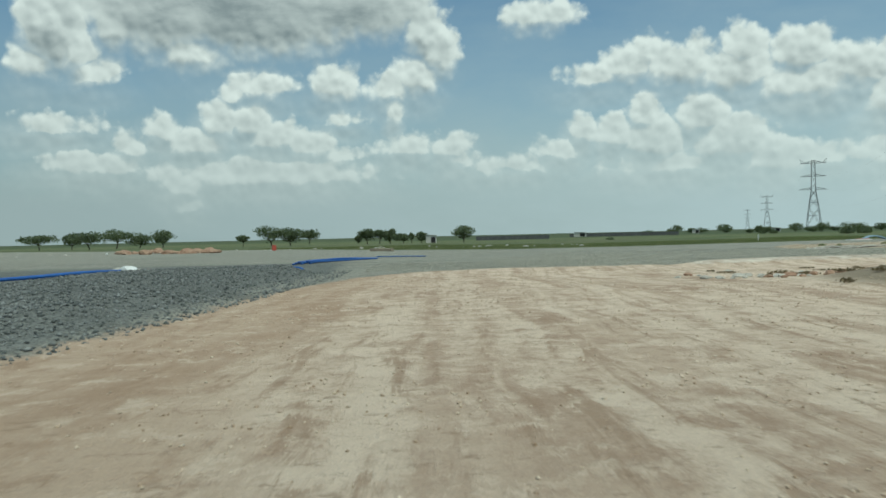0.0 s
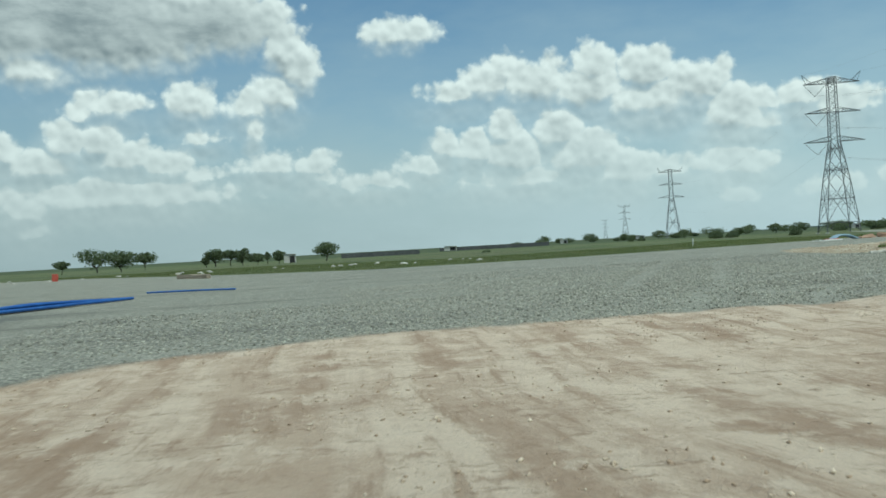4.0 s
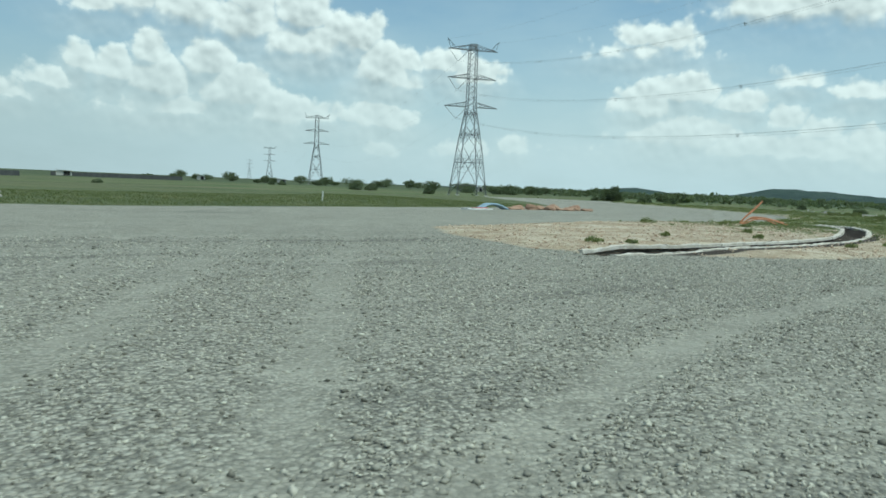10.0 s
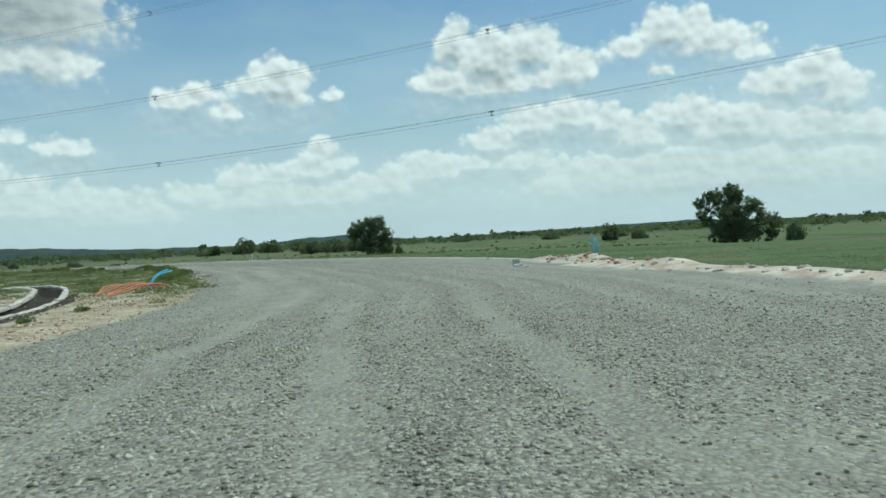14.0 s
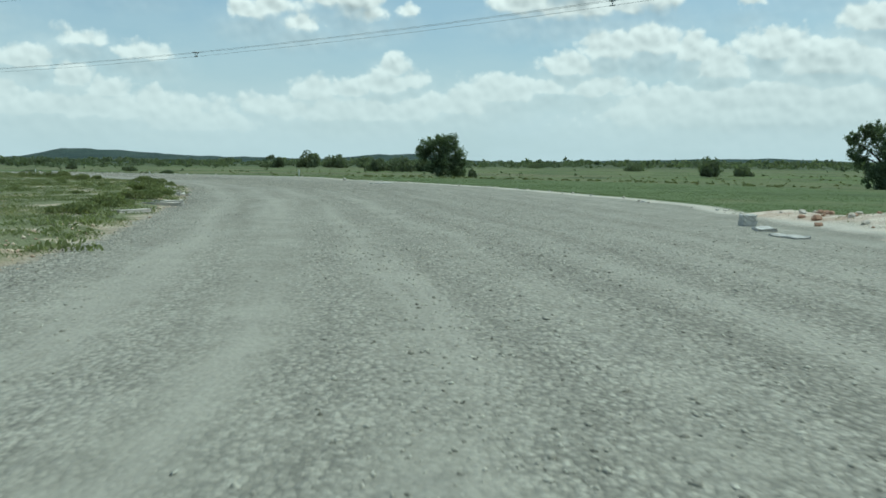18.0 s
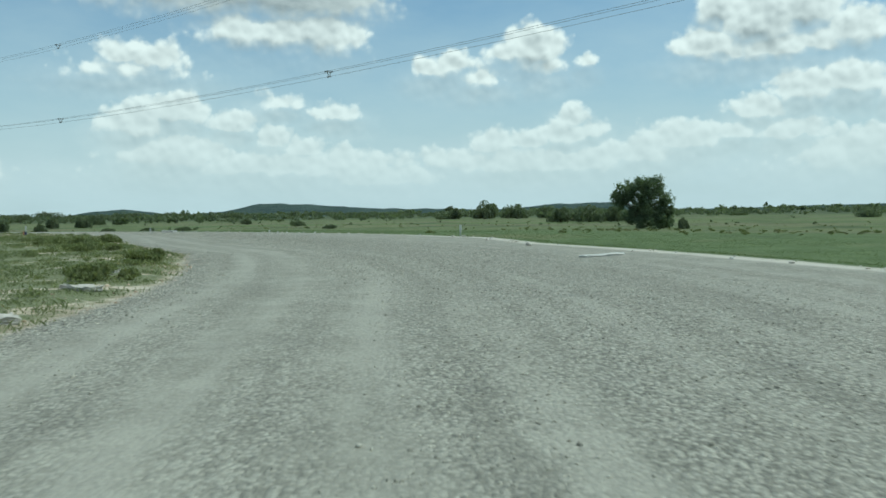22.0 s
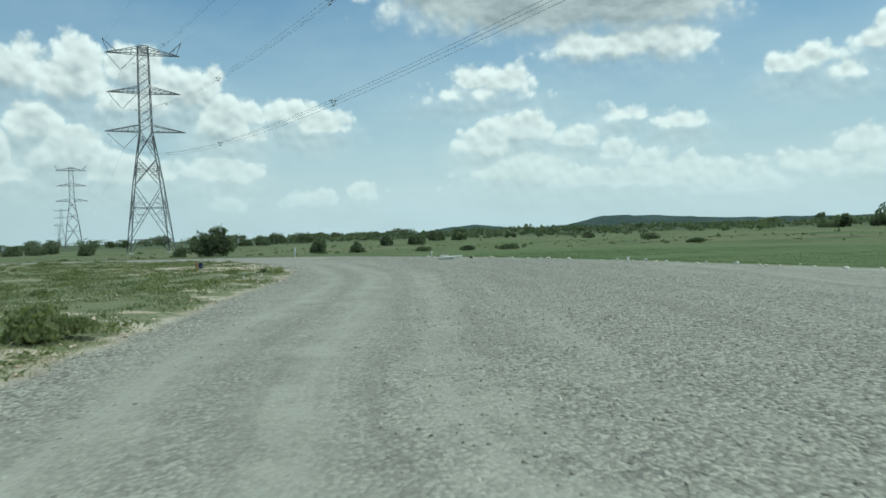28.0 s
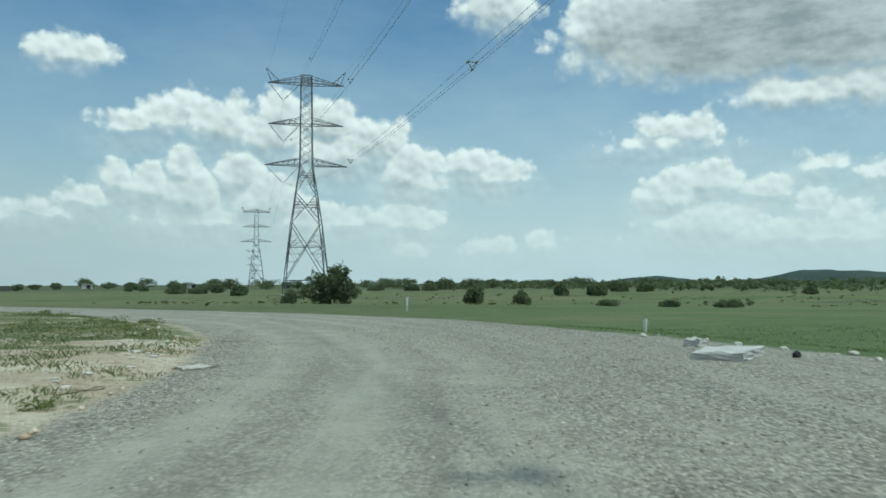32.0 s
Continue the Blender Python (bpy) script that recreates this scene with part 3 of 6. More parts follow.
    tread = n.math("MULTIPLY", n.math("ADD", n.math("ADD", n.math("MULTIPLY", streak, 0.5), wide), n.math("ADD", n.math("MULTIPLY", scuff, 0.6), clumps)), w_sand)
    normal = n.bump(lump, 0.9, 0.045, n.bump(tread, 0.8, 0.085, n.bump(middle, 0.5, 0.12)))
    n.finish(c, n.mix(n.math("MULTIPLY", w_site, n.math("SUBTRACT", 1.0, w_sand)), (0.95, 0.95, 0.95), (0.88, 0.88, 0.88)), normal=normal, spec=0.15)
    return m


def plain_material(name, a, b, scale=6.0, rough=0.8, metal=0.0, bump=0.2, spec=0.3, size=0.02):
    """Two tones of one surface, mottled at two scales."""
    m, n = material(name)
    p = n.node("ShaderNodeTexCoord").outputs["Object"]
    f = n.math("ADD", n.math("MULTIPLY", n.noise(p, scale, 4.0, 0.6), 0.6), n.math("MULTIPLY", n.noise(p, scale * 7, 3.0, 0.6), 0.4))
    own = n.node("ShaderNodeObjectInfo").outputs["Random"]
    c = n.mix(n.step(f, 0.32, 0.68), a, b)
    c = n.mix(n.math("MULTIPLY", own, 0.22), c, tuple(v * 0.55 for v in a))
    n.finish(c, rough, metal, n.bump(f, bump, size), spec)
    return m


def scatter_material(name, a, b, rough=0.85, dry=None, leaf=False):
    """For many small pieces in one mesh: each piece has its own tone."""
    m, n = material(name)
    own = n.node("ShaderNodeNewGeometry").outputs["Random Per Island"]
    p = n.node("ShaderNodeTexCoord").outputs["Object"]
    c = n.mix(own, a, b)
    if dry:
        c = n.mix(n.step(n.noise(p, 0.35, 4.0, 0.6), 0.48, 0.66, 0.0, 0.8), c, dry)
    n.finish(c, rough, spec=0.12)
    if leaf:
        # thin leaves let part of the light through
        out = next(o for o in n.t.nodes if o.type == "OUTPUT_MATERIAL")
        solid = next(o for o in n.t.nodes if o.type == "BSDF_PRINCIPLED")
        thin, both = n.node("ShaderNodeBsdfTranslucent"), n.node("ShaderNodeMixShader")
        n.put(thin.inputs[0], n.mix(1.0, c, (1.15, 1.25, 0.75), "MULTIPLY"))
        both.inputs[0].default_value = 0.45
        n.t.links.new(solid.outputs[0], both.inputs[1]), n.t.links.new(thin.outputs[0], both.inputs[2]), n.t.links.new(both.outputs[0], out.inputs[0])
    return m


GROUND = ground_material()
STEEL = plain_material("galvanised_steel", (0.085, 0.092, 0.095), (0.165, 0.172, 0.178), 1.5, 0.6, 0.2)
# wire tone lightened, putting the haze over distant wires into the colour
WIRE = plain_material("hazed_wire", (0.28, 0.29, 0.30), (0.40, 0.41, 0.42), 1.0, 0.6, 0.3)
GLASS_CAPS = plain_material("insulator_caps", (0.10, 0.10, 0.11), (0.2, 0.2, 0.2), 3.0, 0.35)
BARK = plain_material("bark", (0.055, 0.043, 0.032), (0.12, 0.098, 0.075), 5.0, 0.95, bump=0.6)
LEAVES = scatter_material("leaves", (0.125, 0.165, 0.105), (0.205, 0.245, 0.155), leaf=True)
LEAVES_PALE = scatter_material("pale_leaves", (0.150, 0.175, 0.082), (0.265, 0.285, 0.138), leaf=True)
# far leaves lightened and greyed, so the colour carries some distance haze
LEAVES_HAZED = scatter_material("hazed_leaves", (0.120, 0.150, 0.096), (0.185, 0.212, 0.132), leaf=True)
GRASS = scatter_material("grass_blades", (0.135, 0.162, 0.078), (0.230, 0.255, 0.135), dry=(0.38, 0.355, 0.21), leaf=True)
FIELD_GRASS = scatter_material("field_grass_blades", (0.105, 0.142, 0.058), (0.160, 0.200, 0.090), leaf=True)
MEADOW = scatter_material("meadow_blades", (0.125, 0.152, 0.068), (0.215, 0.235, 0.115), dry=(0.30, 0.28, 0.17), leaf=True)
STONE = scatter_material("crushed_stone", (0.20, 0.192, 0.155), (0.52, 0.498, 0.41))
STONE_MIXED = scatter_material("coarse_crushed_stone", (0.125, 0.120, 0.096), (0.60, 0.578, 0.475))
STONE_DARK = scatter_material("dark_crushed_stone", (0.085, 0.092, 0.086), (0.27, 0.278, 0.262))
CLOD = scatter_material("earth_clods", (0.38, 0.27, 0.18), (0.72, 0.60, 0.46))
PALE_ROCK = plain_material("pale_rock", (0.40, 0.37, 0.31), (0.62, 0.59, 0.52), 5.0, 0.9, bump=0.5)
CONCRETE = plain_material("concrete", (0.42, 0.41, 0.37), (0.62, 0.61, 0.56), 4.0, 0.9, bump=0.35)
KERB_DIRT = plain_material("crumbling_mortar", (0.46, 0.41, 0.33), (0.72, 0.68, 0.60), 3.0, 0.95, bump=0.7, size=0.05)
CLOD_HEAP = plain_material("reddish_earth", (0.30, 0.175, 0.115), (0.46, 0.32, 0.22), 2.0, 0.95, bump=0.6, size=0.08)
ORANGE = plain_material("orange_conduit", (0.46, 0.185, 0.090), (0.62, 0.29, 0.155), 3.0, 0.55, bump=0.1)
BLUE = plain_material("blue_conduit", (0.025, 0.085, 0.30), (0.05, 0.16, 0.46), 3.0, 0.5, bump=0.1)
NAVY = plain_material("dark_blue_conduit", (0.03, 0.045, 0.10), (0.06, 0.085, 0.16), 3.0, 0.6, bump=0.1)
RUST = plain_material("dull_orange_conduit", (0.26, 0.12, 0.06), (0.36, 0.19, 0.10), 3.0, 0.6, bump=0.1)
CYAN = plain_material("light_blue_conduit", (0.10, 0.40, 0.56), (0.22, 0.56, 0.70), 3.0, 0.5, bump=0.1)
WHITE = plain_material("white_paint", (0.62, 0.62, 0.58), (0.82, 0.82, 0.79), 6.0, 0.7)
RUBBER = plain_material("black_rubber", (0.018, 0.018, 0.019), (0.045, 0.044, 0.042), 8.0, 0.8)
RED = plain_material("red_plastic", (0.38, 0.06, 0.04), (0.52, 0.12, 0.08), 4.0, 0.6)
WOOD = plain_material("grey_timber", (0.26, 0.21, 0.155), (0.45, 0.38, 0.29), 5.0, 0.9, bump=0.4)
BRICK_WALL = plain_material("grey_block_wall", (0.085, 0.088, 0.088), (0.135, 0.137, 0.135), 0.6, 0.95)


def hill_material():
    m, n = material("wooded_hill")
    p = n.node("ShaderNodeTexCoord").outputs["Object"]
    f = n.math("ADD", n.math("MULTIPLY", n.noise(p, 0.05, 5.0, 0.65), 0.5), n.math("MULTIPLY", n.noise(p, 0.012, 4.0, 0.6), 0.5))
    # bluish tones: distance haze is put into the hillside colour
    c = n.mix(n.step(f, 0.38, 0.62), (0.042, 0.066, 0.059), (0.066, 0.094, 0.079))
    c = n.mix(n.step(n.noise(p, 0.006, 4.0, 0.6), 0.62, 0.72, 0.0, 0.35), c, (0.10, 0.115, 0.080))
    n.finish(c, 0.95, normal=n.bump(n.noise(p, 0.08, 5.0, 0.7), 1.0, 6.0), spec=0.1)
    return m


HILL = hill_material()


# ---------------------------------------------------------------- making things
def link(name, bm, mat, parent=None, label="", smooth=False):
    me = bpy.data.meshes.new(name)
    bm.to_mesh(me)
    bm.free()
    me.materials.append(mat)
    if smooth:
        me.polygons.foreach_set("use_smooth", [True] * len(me.polygons))
    ob = new(name, me)
    ob.parent = parent
    if label:
        tagged(ob, label)
    return ob


def part(name, bm, mat, parent, label="", smooth=False):
    return link(name, bm, mat, parent, label, smooth)


def thing(name, x, y, label, category, turn=0.0, z=None, group="", kind=""):
    """An empty at the foot of a thing, to carry its parts."""
    ob = new(name)
    ob.empty_display_size = 0.2
    ob.matrix_world = pose(x, y, z_at(x, y) if z is None else z, 0, 0, turn)
    return tagged(ob, label, category, group, kind)


def mesh_from(name, verts, faces, mat, parent=None):
    """One mesh from arrays of corners and of triangles or quads."""
    me = bpy.data.meshes.new(name)
    verts, faces = np.asarray(verts, np.float32), np.asarray(faces, np.int32)
    k = faces.shape[1]
    me.vertices.add(len(verts)), me.loops.add(faces.size), me.polygons.add(len(faces))
    me.vertices.foreach_set("co", verts.ravel())
    me.loops.foreach_set("vertex_index", faces.ravel())
    me.polygons.foreach_set("loop_start", np.arange(len(faces), dtype=np.int32) * k)
    me.update(calc_edges=True)
    me.materials.append(mat)
    ob = new(name, me)
    ob.parent = parent
    return ob


def beam(bm, a, b, w, sides=4):
    """A straight bar between two points."""
    a, b = Vector(a), Vector(b)
    d = b - a
    q = d.to_track_quat("Z", "Y").to_matrix().to_4x4()
    bmesh.ops.create_cone(bm, cap_ends=True, segments=sides, radius1=w, radius2=w, depth=d.length,
                          matrix=Matrix.Translation((a + b) / 2) @ q)


def tube(bm, pts, r, sides=8, ribs=0.0, cap=True):
    """A bent pipe through points; ribs gives a corrugated wall."""
    pts = [Vector(p) for p in pts]
    rings, n = [], len(pts)
    for i, p in enumerate(pts):
        d = (pts[min(i + 1, n - 1)] - pts[max(i - 1, 0)]).normalized()
        q = d.to_track_quat("Z", "Y").to_matrix()
        rr = (r(i / (n - 1)) if callable(r) else r) * (1 + ribs * (1 if i % 2 else -1))
        rings.append([bm.verts.new(p + q @ Vector((math.cos(k * 6.2832 / sides) * rr, math.sin(k * 6.2832 / sides) * rr, 0))) for k in range(sides)])
    for a, b in zip(rings, rings[1:]):
        for k in range(sides):
            bm.faces.new((a[k], a[(k + 1) % sides], b[(k + 1) % sides], b[k]))
    if cap:
        bm.faces.new(rings[0][::-1]), bm.faces.new(rings[-1])


def bend(p, steps=24):
    """A smooth run of points through a few."""
    p = [Vector(v) for v in p]
    p = [2 * p[0] - p[1]] + p + [2 * p[-1] - p[-2]]
    out = []
    for i in range(1, len(p) - 2):
        a, b, c, d = p[i - 1 : i + 3]
        k = max(2, steps // (len(p) - 3))
        for j in range(k):
            t = j / k
            out.append(0.5 * (2 * b + (c - a) * t + (2 * a - 5 * b + 4 * c - d) * t * t + (3 * b - a - 3 * c + d) * t**3))
    return out + [p[-2]]


def rough_rock(bm, size, seed, at=(0, 0, 0), detail=2):
    r = random.Random(seed)
    made = bmesh.ops.create_icosphere(bm, subdivisions=detail, radius=1.0)["verts"]
    ox = Vector((r.uniform(-9, 9), r.uniform(-9, 9), r.uniform(-9, 9)))
    for v in made:
        f = 1 + 0.55 * noise.noise(v.co * 0.9 + ox) + 0.2 * noise.noise(v.co * 2.6 + ox)
        v.co = Vector((v.co.x * size[0], v.co.y * size[1], max(v.co.z, -0.55) * size[2])) * f + Vector(at)


# ---------------------------------------------------------------- ground
def steps_out(lo, hi, cell, reach):
    inner = list(np.arange(lo, hi + 1e-6, cell))
    left, right, d = [], [], cell * 1.5
    a, b = lo, hi
    while a > -reach or b < reach:
        a, b = a - d, b + d
        left.append(a), right.append(b)
        d *= 1.28
    return left[::-1] + inner + right


def build_ground():
    xs = steps_out(-32, 132, 0.5, 4600)
    ys = steps_out(-12, 160, 0.5, 4600)
    xs = np.array(sorted(set(xs + list(np.arange(22.25, 58, 0.5)))))
    ys = np.array(sorted(set(ys + list(np.arange(51.25, 72, 0.5)))))
    X, Y = np.meshgrid(xs, ys)
    x, y = X.ravel(), Y.ravel()
    z = height(x, y)
    site, sand, isl = inside(SITE, x, y), inside(SAND, x, y), inside(ISLAND, x, y)
    nx = len(xs)
    i = (np.arange(len(ys) - 1)[:, None] * nx + np.arange(nx - 1)).ravel()
    quads = np.stack([i, i + 1, i + nx + 1, i + nx], 1)
    cx, cy = x[quads].mean(1), y[quads].mean(1)
    zone = np.where(inside(SITE, cx, cy) > 0, 1, 0)
    zone = np.where((zone == 1) & (inside(SAND, cx, cy) > 0), 2, zone)
    zone = np.where(inside(ISLAND, cx, cy) > 0, 3, zone)
    values = {
        "site": site, "sand": sand, "island": isl, "trench": np.minimum(along(TRENCH, x, y), 0.3 + along([(px + 0.25, py - 0.85) for px, py in TRENCH[:6]], x, y)),
        "green": 0.92 * ease(x, 37, 50) + 0.14 - 0.75 * np.exp(-((x - 108.7) ** 2 + (y - 109.0) ** 2) / 22),
        "pile": ease(-5.0 - x, -0.5, 2.0) * ease(y, -8, 4) * ease(x, -50, -16) * ease(55 - y, 0, 20),
        "spoil": np.exp(-(along(SPOIL, x, y) / 1.3) ** 2) + 0.8 * np.exp(-(along([(48.5, 40.6), (52, 41.6)], x, y) / 0.7) ** 2) + np.exp(-(along(BERM, x, y) / 1.0) ** 2) + np.exp(-(along(EDGE_BERM, x, y) / 1.2) ** 2),
        "dust": dusty(x, y), "lane": ease(x, 22, 38) * ease(-isl, 0.3, 1.5) * ease(18 + isl, 0, 6), "lush": ease(x - y, -25, 20),
        "mound": np.exp(-(((x - 12.6) / 2.4) ** 2 + ((y - 21.0) / 3.2) ** 2)),
        "kerb": ease(x, 20, 36) * ease(y, 92, 70),
    }
    labels = {0: ("ground", "open field of short green grass with bare brown stretches"),
              1: ("road", "wide grey crushed stone roadway with dusty wheel tracks"),
              2: ("dirt_track", "pale sandy earth track, rutted and compacted"),
              3: ("island_ground", "dug-over pale earth island overgrown with weeds")}
    for k, (name, label) in labels.items():
        mine = quads[zone == k]
        used, flat = np.unique(mine, return_inverse=True)
        ob = mesh_from(name, np.stack([x, y, z], 1)[used], flat.reshape(mine.shape), GROUND)
        ob.data.polygons.foreach_set("use_smooth", [True] * len(mine))
        for key, v in values.items():
            a = ob.data.attributes.new(key, "FLOAT", "POINT")
            a.data.foreach_set("value", np.clip(v[used], -900, 60).astype(np.float32))
        tagged(ob, label, "ground", kind="structure")


build_ground()


# ---------------------------------------------------------------- hills
def hill(name, bearing0, bearing1, distance, profile, label, depth=500.0):
    """A long wooded hill: its crest line by bearing, falling away to both sides."""
    n, rows, verts = 90, 14, []
    bs = np.linspace(bearing0, bearing1, n)
    top = np.interp(bs, [b for b, _ in profile], [h for _, h in profile])
    for j in range(rows + 1):
        u = j / rows * 2 - 1
        for i, b in enumerate(bs):
            a, d = radians(b), distance + u * depth * (1 - 0.25 * math.sin(i * 0.13))
            fall = (1 - u * u) ** 1.3
            h = -3 + (top[i] + 3) * fall + 2.2 * fall * noise.noise((b * 0.9, u * 4, distance)) + 0.9 * fall * noise.noise((b * 5, u * 9, 2))
            verts.append((45 + d * math.sin(a), 45 + d * math.cos(a), h))
    faces = [(j * n + i, j * n + i + 1, (j + 1) * n + i + 1, (j + 1) * n + i) for j in range(rows) for i in range(n - 1)]
    ob = mesh_from(name, verts, faces, HILL)
    ob.data.polygons.foreach_set("use_smooth", [True] * len(faces))
    return tagged(ob, label, "hill", kind="structure")


def crest(distance, points):
    return [(b, 1.4 + math.tan(radians(e)) * distance) for b, e in points]


hill("hill", 38, 53, 2600, crest(2600, [(38, -0.08), (41, -0.02), (42.6, 0.06), (44.4, 0.31), (46.2, 0.46), (47.6, 0.28), (49, 0.1), (53, -0.1)]),
     "low rounded wooded hill on the skyline")
hill("hill", 48, 84, 1650, crest(1650, [(48, -0.12), (50, 0.02), (52.5, 0.24), (53.6, 0.46), (54.8, 0.75), (56.5, 0.71), (58.7, 0.61), (61, 0.43), (63.8, 0.30), (70, 0.2), (74, 0.16), (80, 0.0), (84, -0.1)]),
     "long flat-topped wooded hill, dark green")
hill("hill", 70, 90, 2050, crest(2050, [(70, 0.05), (73, 0.28), (74.5, 0.45), (75.4, 0.52), (76.3, 0.45), (77.4, 0.56), (79, 0.54), (81, 0.2), (83, 0.03), (90, -0.1)]),
     "small twin-topped wooded hill", 300.0)
hill("hill", 80, 124, 2300, crest(2300, [(80, -0.1), (83, 0.02), (88, 0.06), (92, 0.15), (97, 0.25), (102, 0.32), (106, 0.15), (110, 0.05), (124, 0.0)]),
     "distant low ridge with pale clearings")
hill("hill", 24, 44, 3000, crest(3000, [(24, -0.1), (30, -0.02), (36, 0.02), (41, 0.06), (44, -0.1)]), "far flat wooded rise on the skyline", 300.0)


# ---------------------------------------------------------------- power line
def tower(x, y, turn, top, base, label, fine=True):
    """A lattice tower for two circuits: three cross-arms, horns for the ground wires, four spread legs."""
    k = (top - base) / 55.0
    ob = thing("transmission_tower", x, y, label, "pylon", turn, base, "transmission towers")
    z = lambda h: h * k  # noqa: E731
    levels = [(0, 5.4), (3.7, 5.03), (17.5, 3.5), (24.7, 2.5), (31.5, 1.5), (41.5, 1.4), (51.5, 1.3), (53.5, 1.25)]
    w = 0.115 if fine else 0.15

    def corner(i, s):
        h, r = levels[i]
        return Vector((s[0] * r * k, s[1] * r * k, z(h)))

    signs = [(-1, -1), (1, -1), (1, 1), (-1, 1)]
    for s in signs:
        bm = bmesh.new()
        tube(bm, [corner(i, s) for i in range(len(levels))], lambda t: w * (1.35 - 0.45 * t), 4)
        leg = part("leg", bm, STEEL, ob)
        bm = bmesh.new()
        r = levels[0][1] * k
        bmesh.ops.create_cube(bm, size=1, matrix=Matrix.Translation((s[0] * r, s[1] * r, 0.1)) @ Matrix.Diagonal((1.0, 1.0, 0.7, 1)))
        part("footing", bm, CONCRETE, leg, "square concrete footing")
    for a, b in zip(signs, signs[1:] + signs[:1]):
        bm = bmesh.new()
        for i in range(len(levels) - 1):
            p, q, r, t = corner(i, a), corner(i, b), corner(i + 1, b), corner(i + 1, a)
            if i == 0:
                beam(bm, t, r, w * 0.85)
                for u in (0.22, 0.5, 0.78):
                    foot = t.lerp(r, u)
                    beam(bm, p if u < 0.5 else q, foot, w * 0.7) if u != 0.5 else None
                for e, f in ((p, t), (q, r)):
                    inner = t.lerp(r, 0.11) if f is t else t.lerp(r, 0.89)
                    beam(bm, e.lerp(f, 0.5), inner, w * 0.5, 3), beam(bm, e.lerp(f, 0.5), e.lerp(t.lerp(r, 0.22 if f is t else 0.78), 0.5), w * 0.5, 3)
            elif i < 4:
                beam(bm, p, r, w * 0.75), beam(bm, q, t, w * 0.75)
                wide, slim = (q - p).length, (r - t).length
                v = wide / (wide + slim)
                beam(bm, p.lerp(t, v), q.lerp(r, v), w * 0.7)
                if fine:
                    for u in (v * 0.55, v * 0.78, v + (1 - v) * 0.22, v + (1 - v) * 0.45):
                        e, f = p.lerp(t, u), q.lerp(r, u)
                        c, d = (p.lerp(r, u), q.lerp(t, u)) if u < v else (q.lerp(t, u), p.lerp(r, u))
                        beam(bm, e, c, w * 0.42, 3), beam(bm, f, d, w * 0.42, 3)
                        beam(bm, p.lerp(t, v), c, w * 0.42, 3), beam(bm, q.lerp(r, v), d, w * 0.42, 3)
            else:
                n = 5 if fine else 2
                for m in range(n):
                    e0, e1 = p.lerp(t, m / n), p.lerp(t, (m + 1) / n)
                    f0, f1 = q.lerp(r, m / n), q.lerp(r, (m + 1) / n)
                    beam(bm, e0, f1, w * 0.55, 3), beam(bm, f0, e1, w * 0.55, 3)
                beam(bm, t, r, w * 0.7)
        part("bracing", bm, STEEL, ob)
    for h, reach, rise in ((31.5, 10.0, 1.8), (41.5, 9.1, 1.6), (51.5, 9.2, 1.7)):
        for side in (-1, 1):
            bm = bmesh.new()
            tip = Vector((side * reach * k, 0, z(h)))
            for sy in (-1, 1):
                low, high = Vector((side * 1.4 * k, sy * 1.4 * k, z(h))), Vector((side * 1.4 * k, sy * 1.3 * k, z(h + rise)))
                beam(bm, low, tip, w * 0.85), beam(bm, high, tip, w * 0.75)
                last = low
                n = 6 if fine else 3
                for m in range(1, n):
                    e, f = low.lerp(tip, m / n), high.lerp(tip, m / n)
                    beam(bm, e, f, w * 0.45, 3), beam(bm, last, f, w * 0.45, 3)
                    last = e
            if fine:
                for m in range(1, 5):
                    a = Vector((side * 1.4 * k, 1.4 * k, z(h))).lerp(tip, m / 5)
                    beam(bm, a, Vector((a.x, -a.y, a.z)), w * 0.45, 3)
            arm = part("cross_arm", bm, STEEL, ob)
            if h > 51:
                bm = bmesh.new()
                root, peak = Vector((side * 6.6 * k, 0, z(h + 0.7))), Vector((side * 9.6 * k, 0, z(55.0)))
                beam(bm, root, peak, w * 0.8), beam(bm, Vector((side * 8.2 * k, 0, z(h))), peak, w * 0.7)
                beam(bm, Vector((side * 7.4 * k, 0, z(h + 0.3))), root.lerp(peak, 0.5), w * 0.5, 3)
                part("horn", bm, STEEL, arm)
            if fine and side < 0:
                bm = bmesh.new()
                low = Vector((side * 5.5 * k, 0, z(h - 4.3)))
                for far in (reach - 0.3, 1.6):
                    a = Vector((side * far * k, 0, z(h - 0.1)))
                    beam(bm, a, low, 0.035, 6)
                    for m in range(3, 28):
                        c = a.lerp(low, m / 30)
                        beam(bm, c - (low - a).normalized() * 0.03, c + (low - a).normalized() * 0.03, 0.12, 8)
                part("insulator", bm, GLASS_CAPS, arm, "dark strings of insulator discs in a V")
    return ob


LINE_TURN = -17.2
TOWER_A, TOWER_B, TOWER_C, TOWER_D = (183.2, 287.0), (299.4, 677.0), (497.0, 1290.0), (800.0, 2215.0)
tower(*TOWER_A, LINE_TURN, 55.0, z_at(*TOWER_A) - 0.1, "grey steel lattice power pylon with three cross-arms")
tower(*TOWER_B, LINE_TURN, 58.0, z_at(*TOWER_B) - 0.1, "grey steel lattice power pylon among field trees", False)
tower(*TOWER_C, LINE_TURN, 54.0, z_at(*TOWER_C) - 0.1, "distant grey steel lattice power pylon", False)
tower(*TOWER_D, LINE_TURN, 54.0, -1.2, "far grey steel lattice power pylon", False)
TOWER_Z = (81.7, -52.5)
tower(*TOWER_Z, LINE_TURN, 55.0, z_at(*TOWER_Z) - 0.1, "grey steel lattice power pylon with three cross-arms", False)


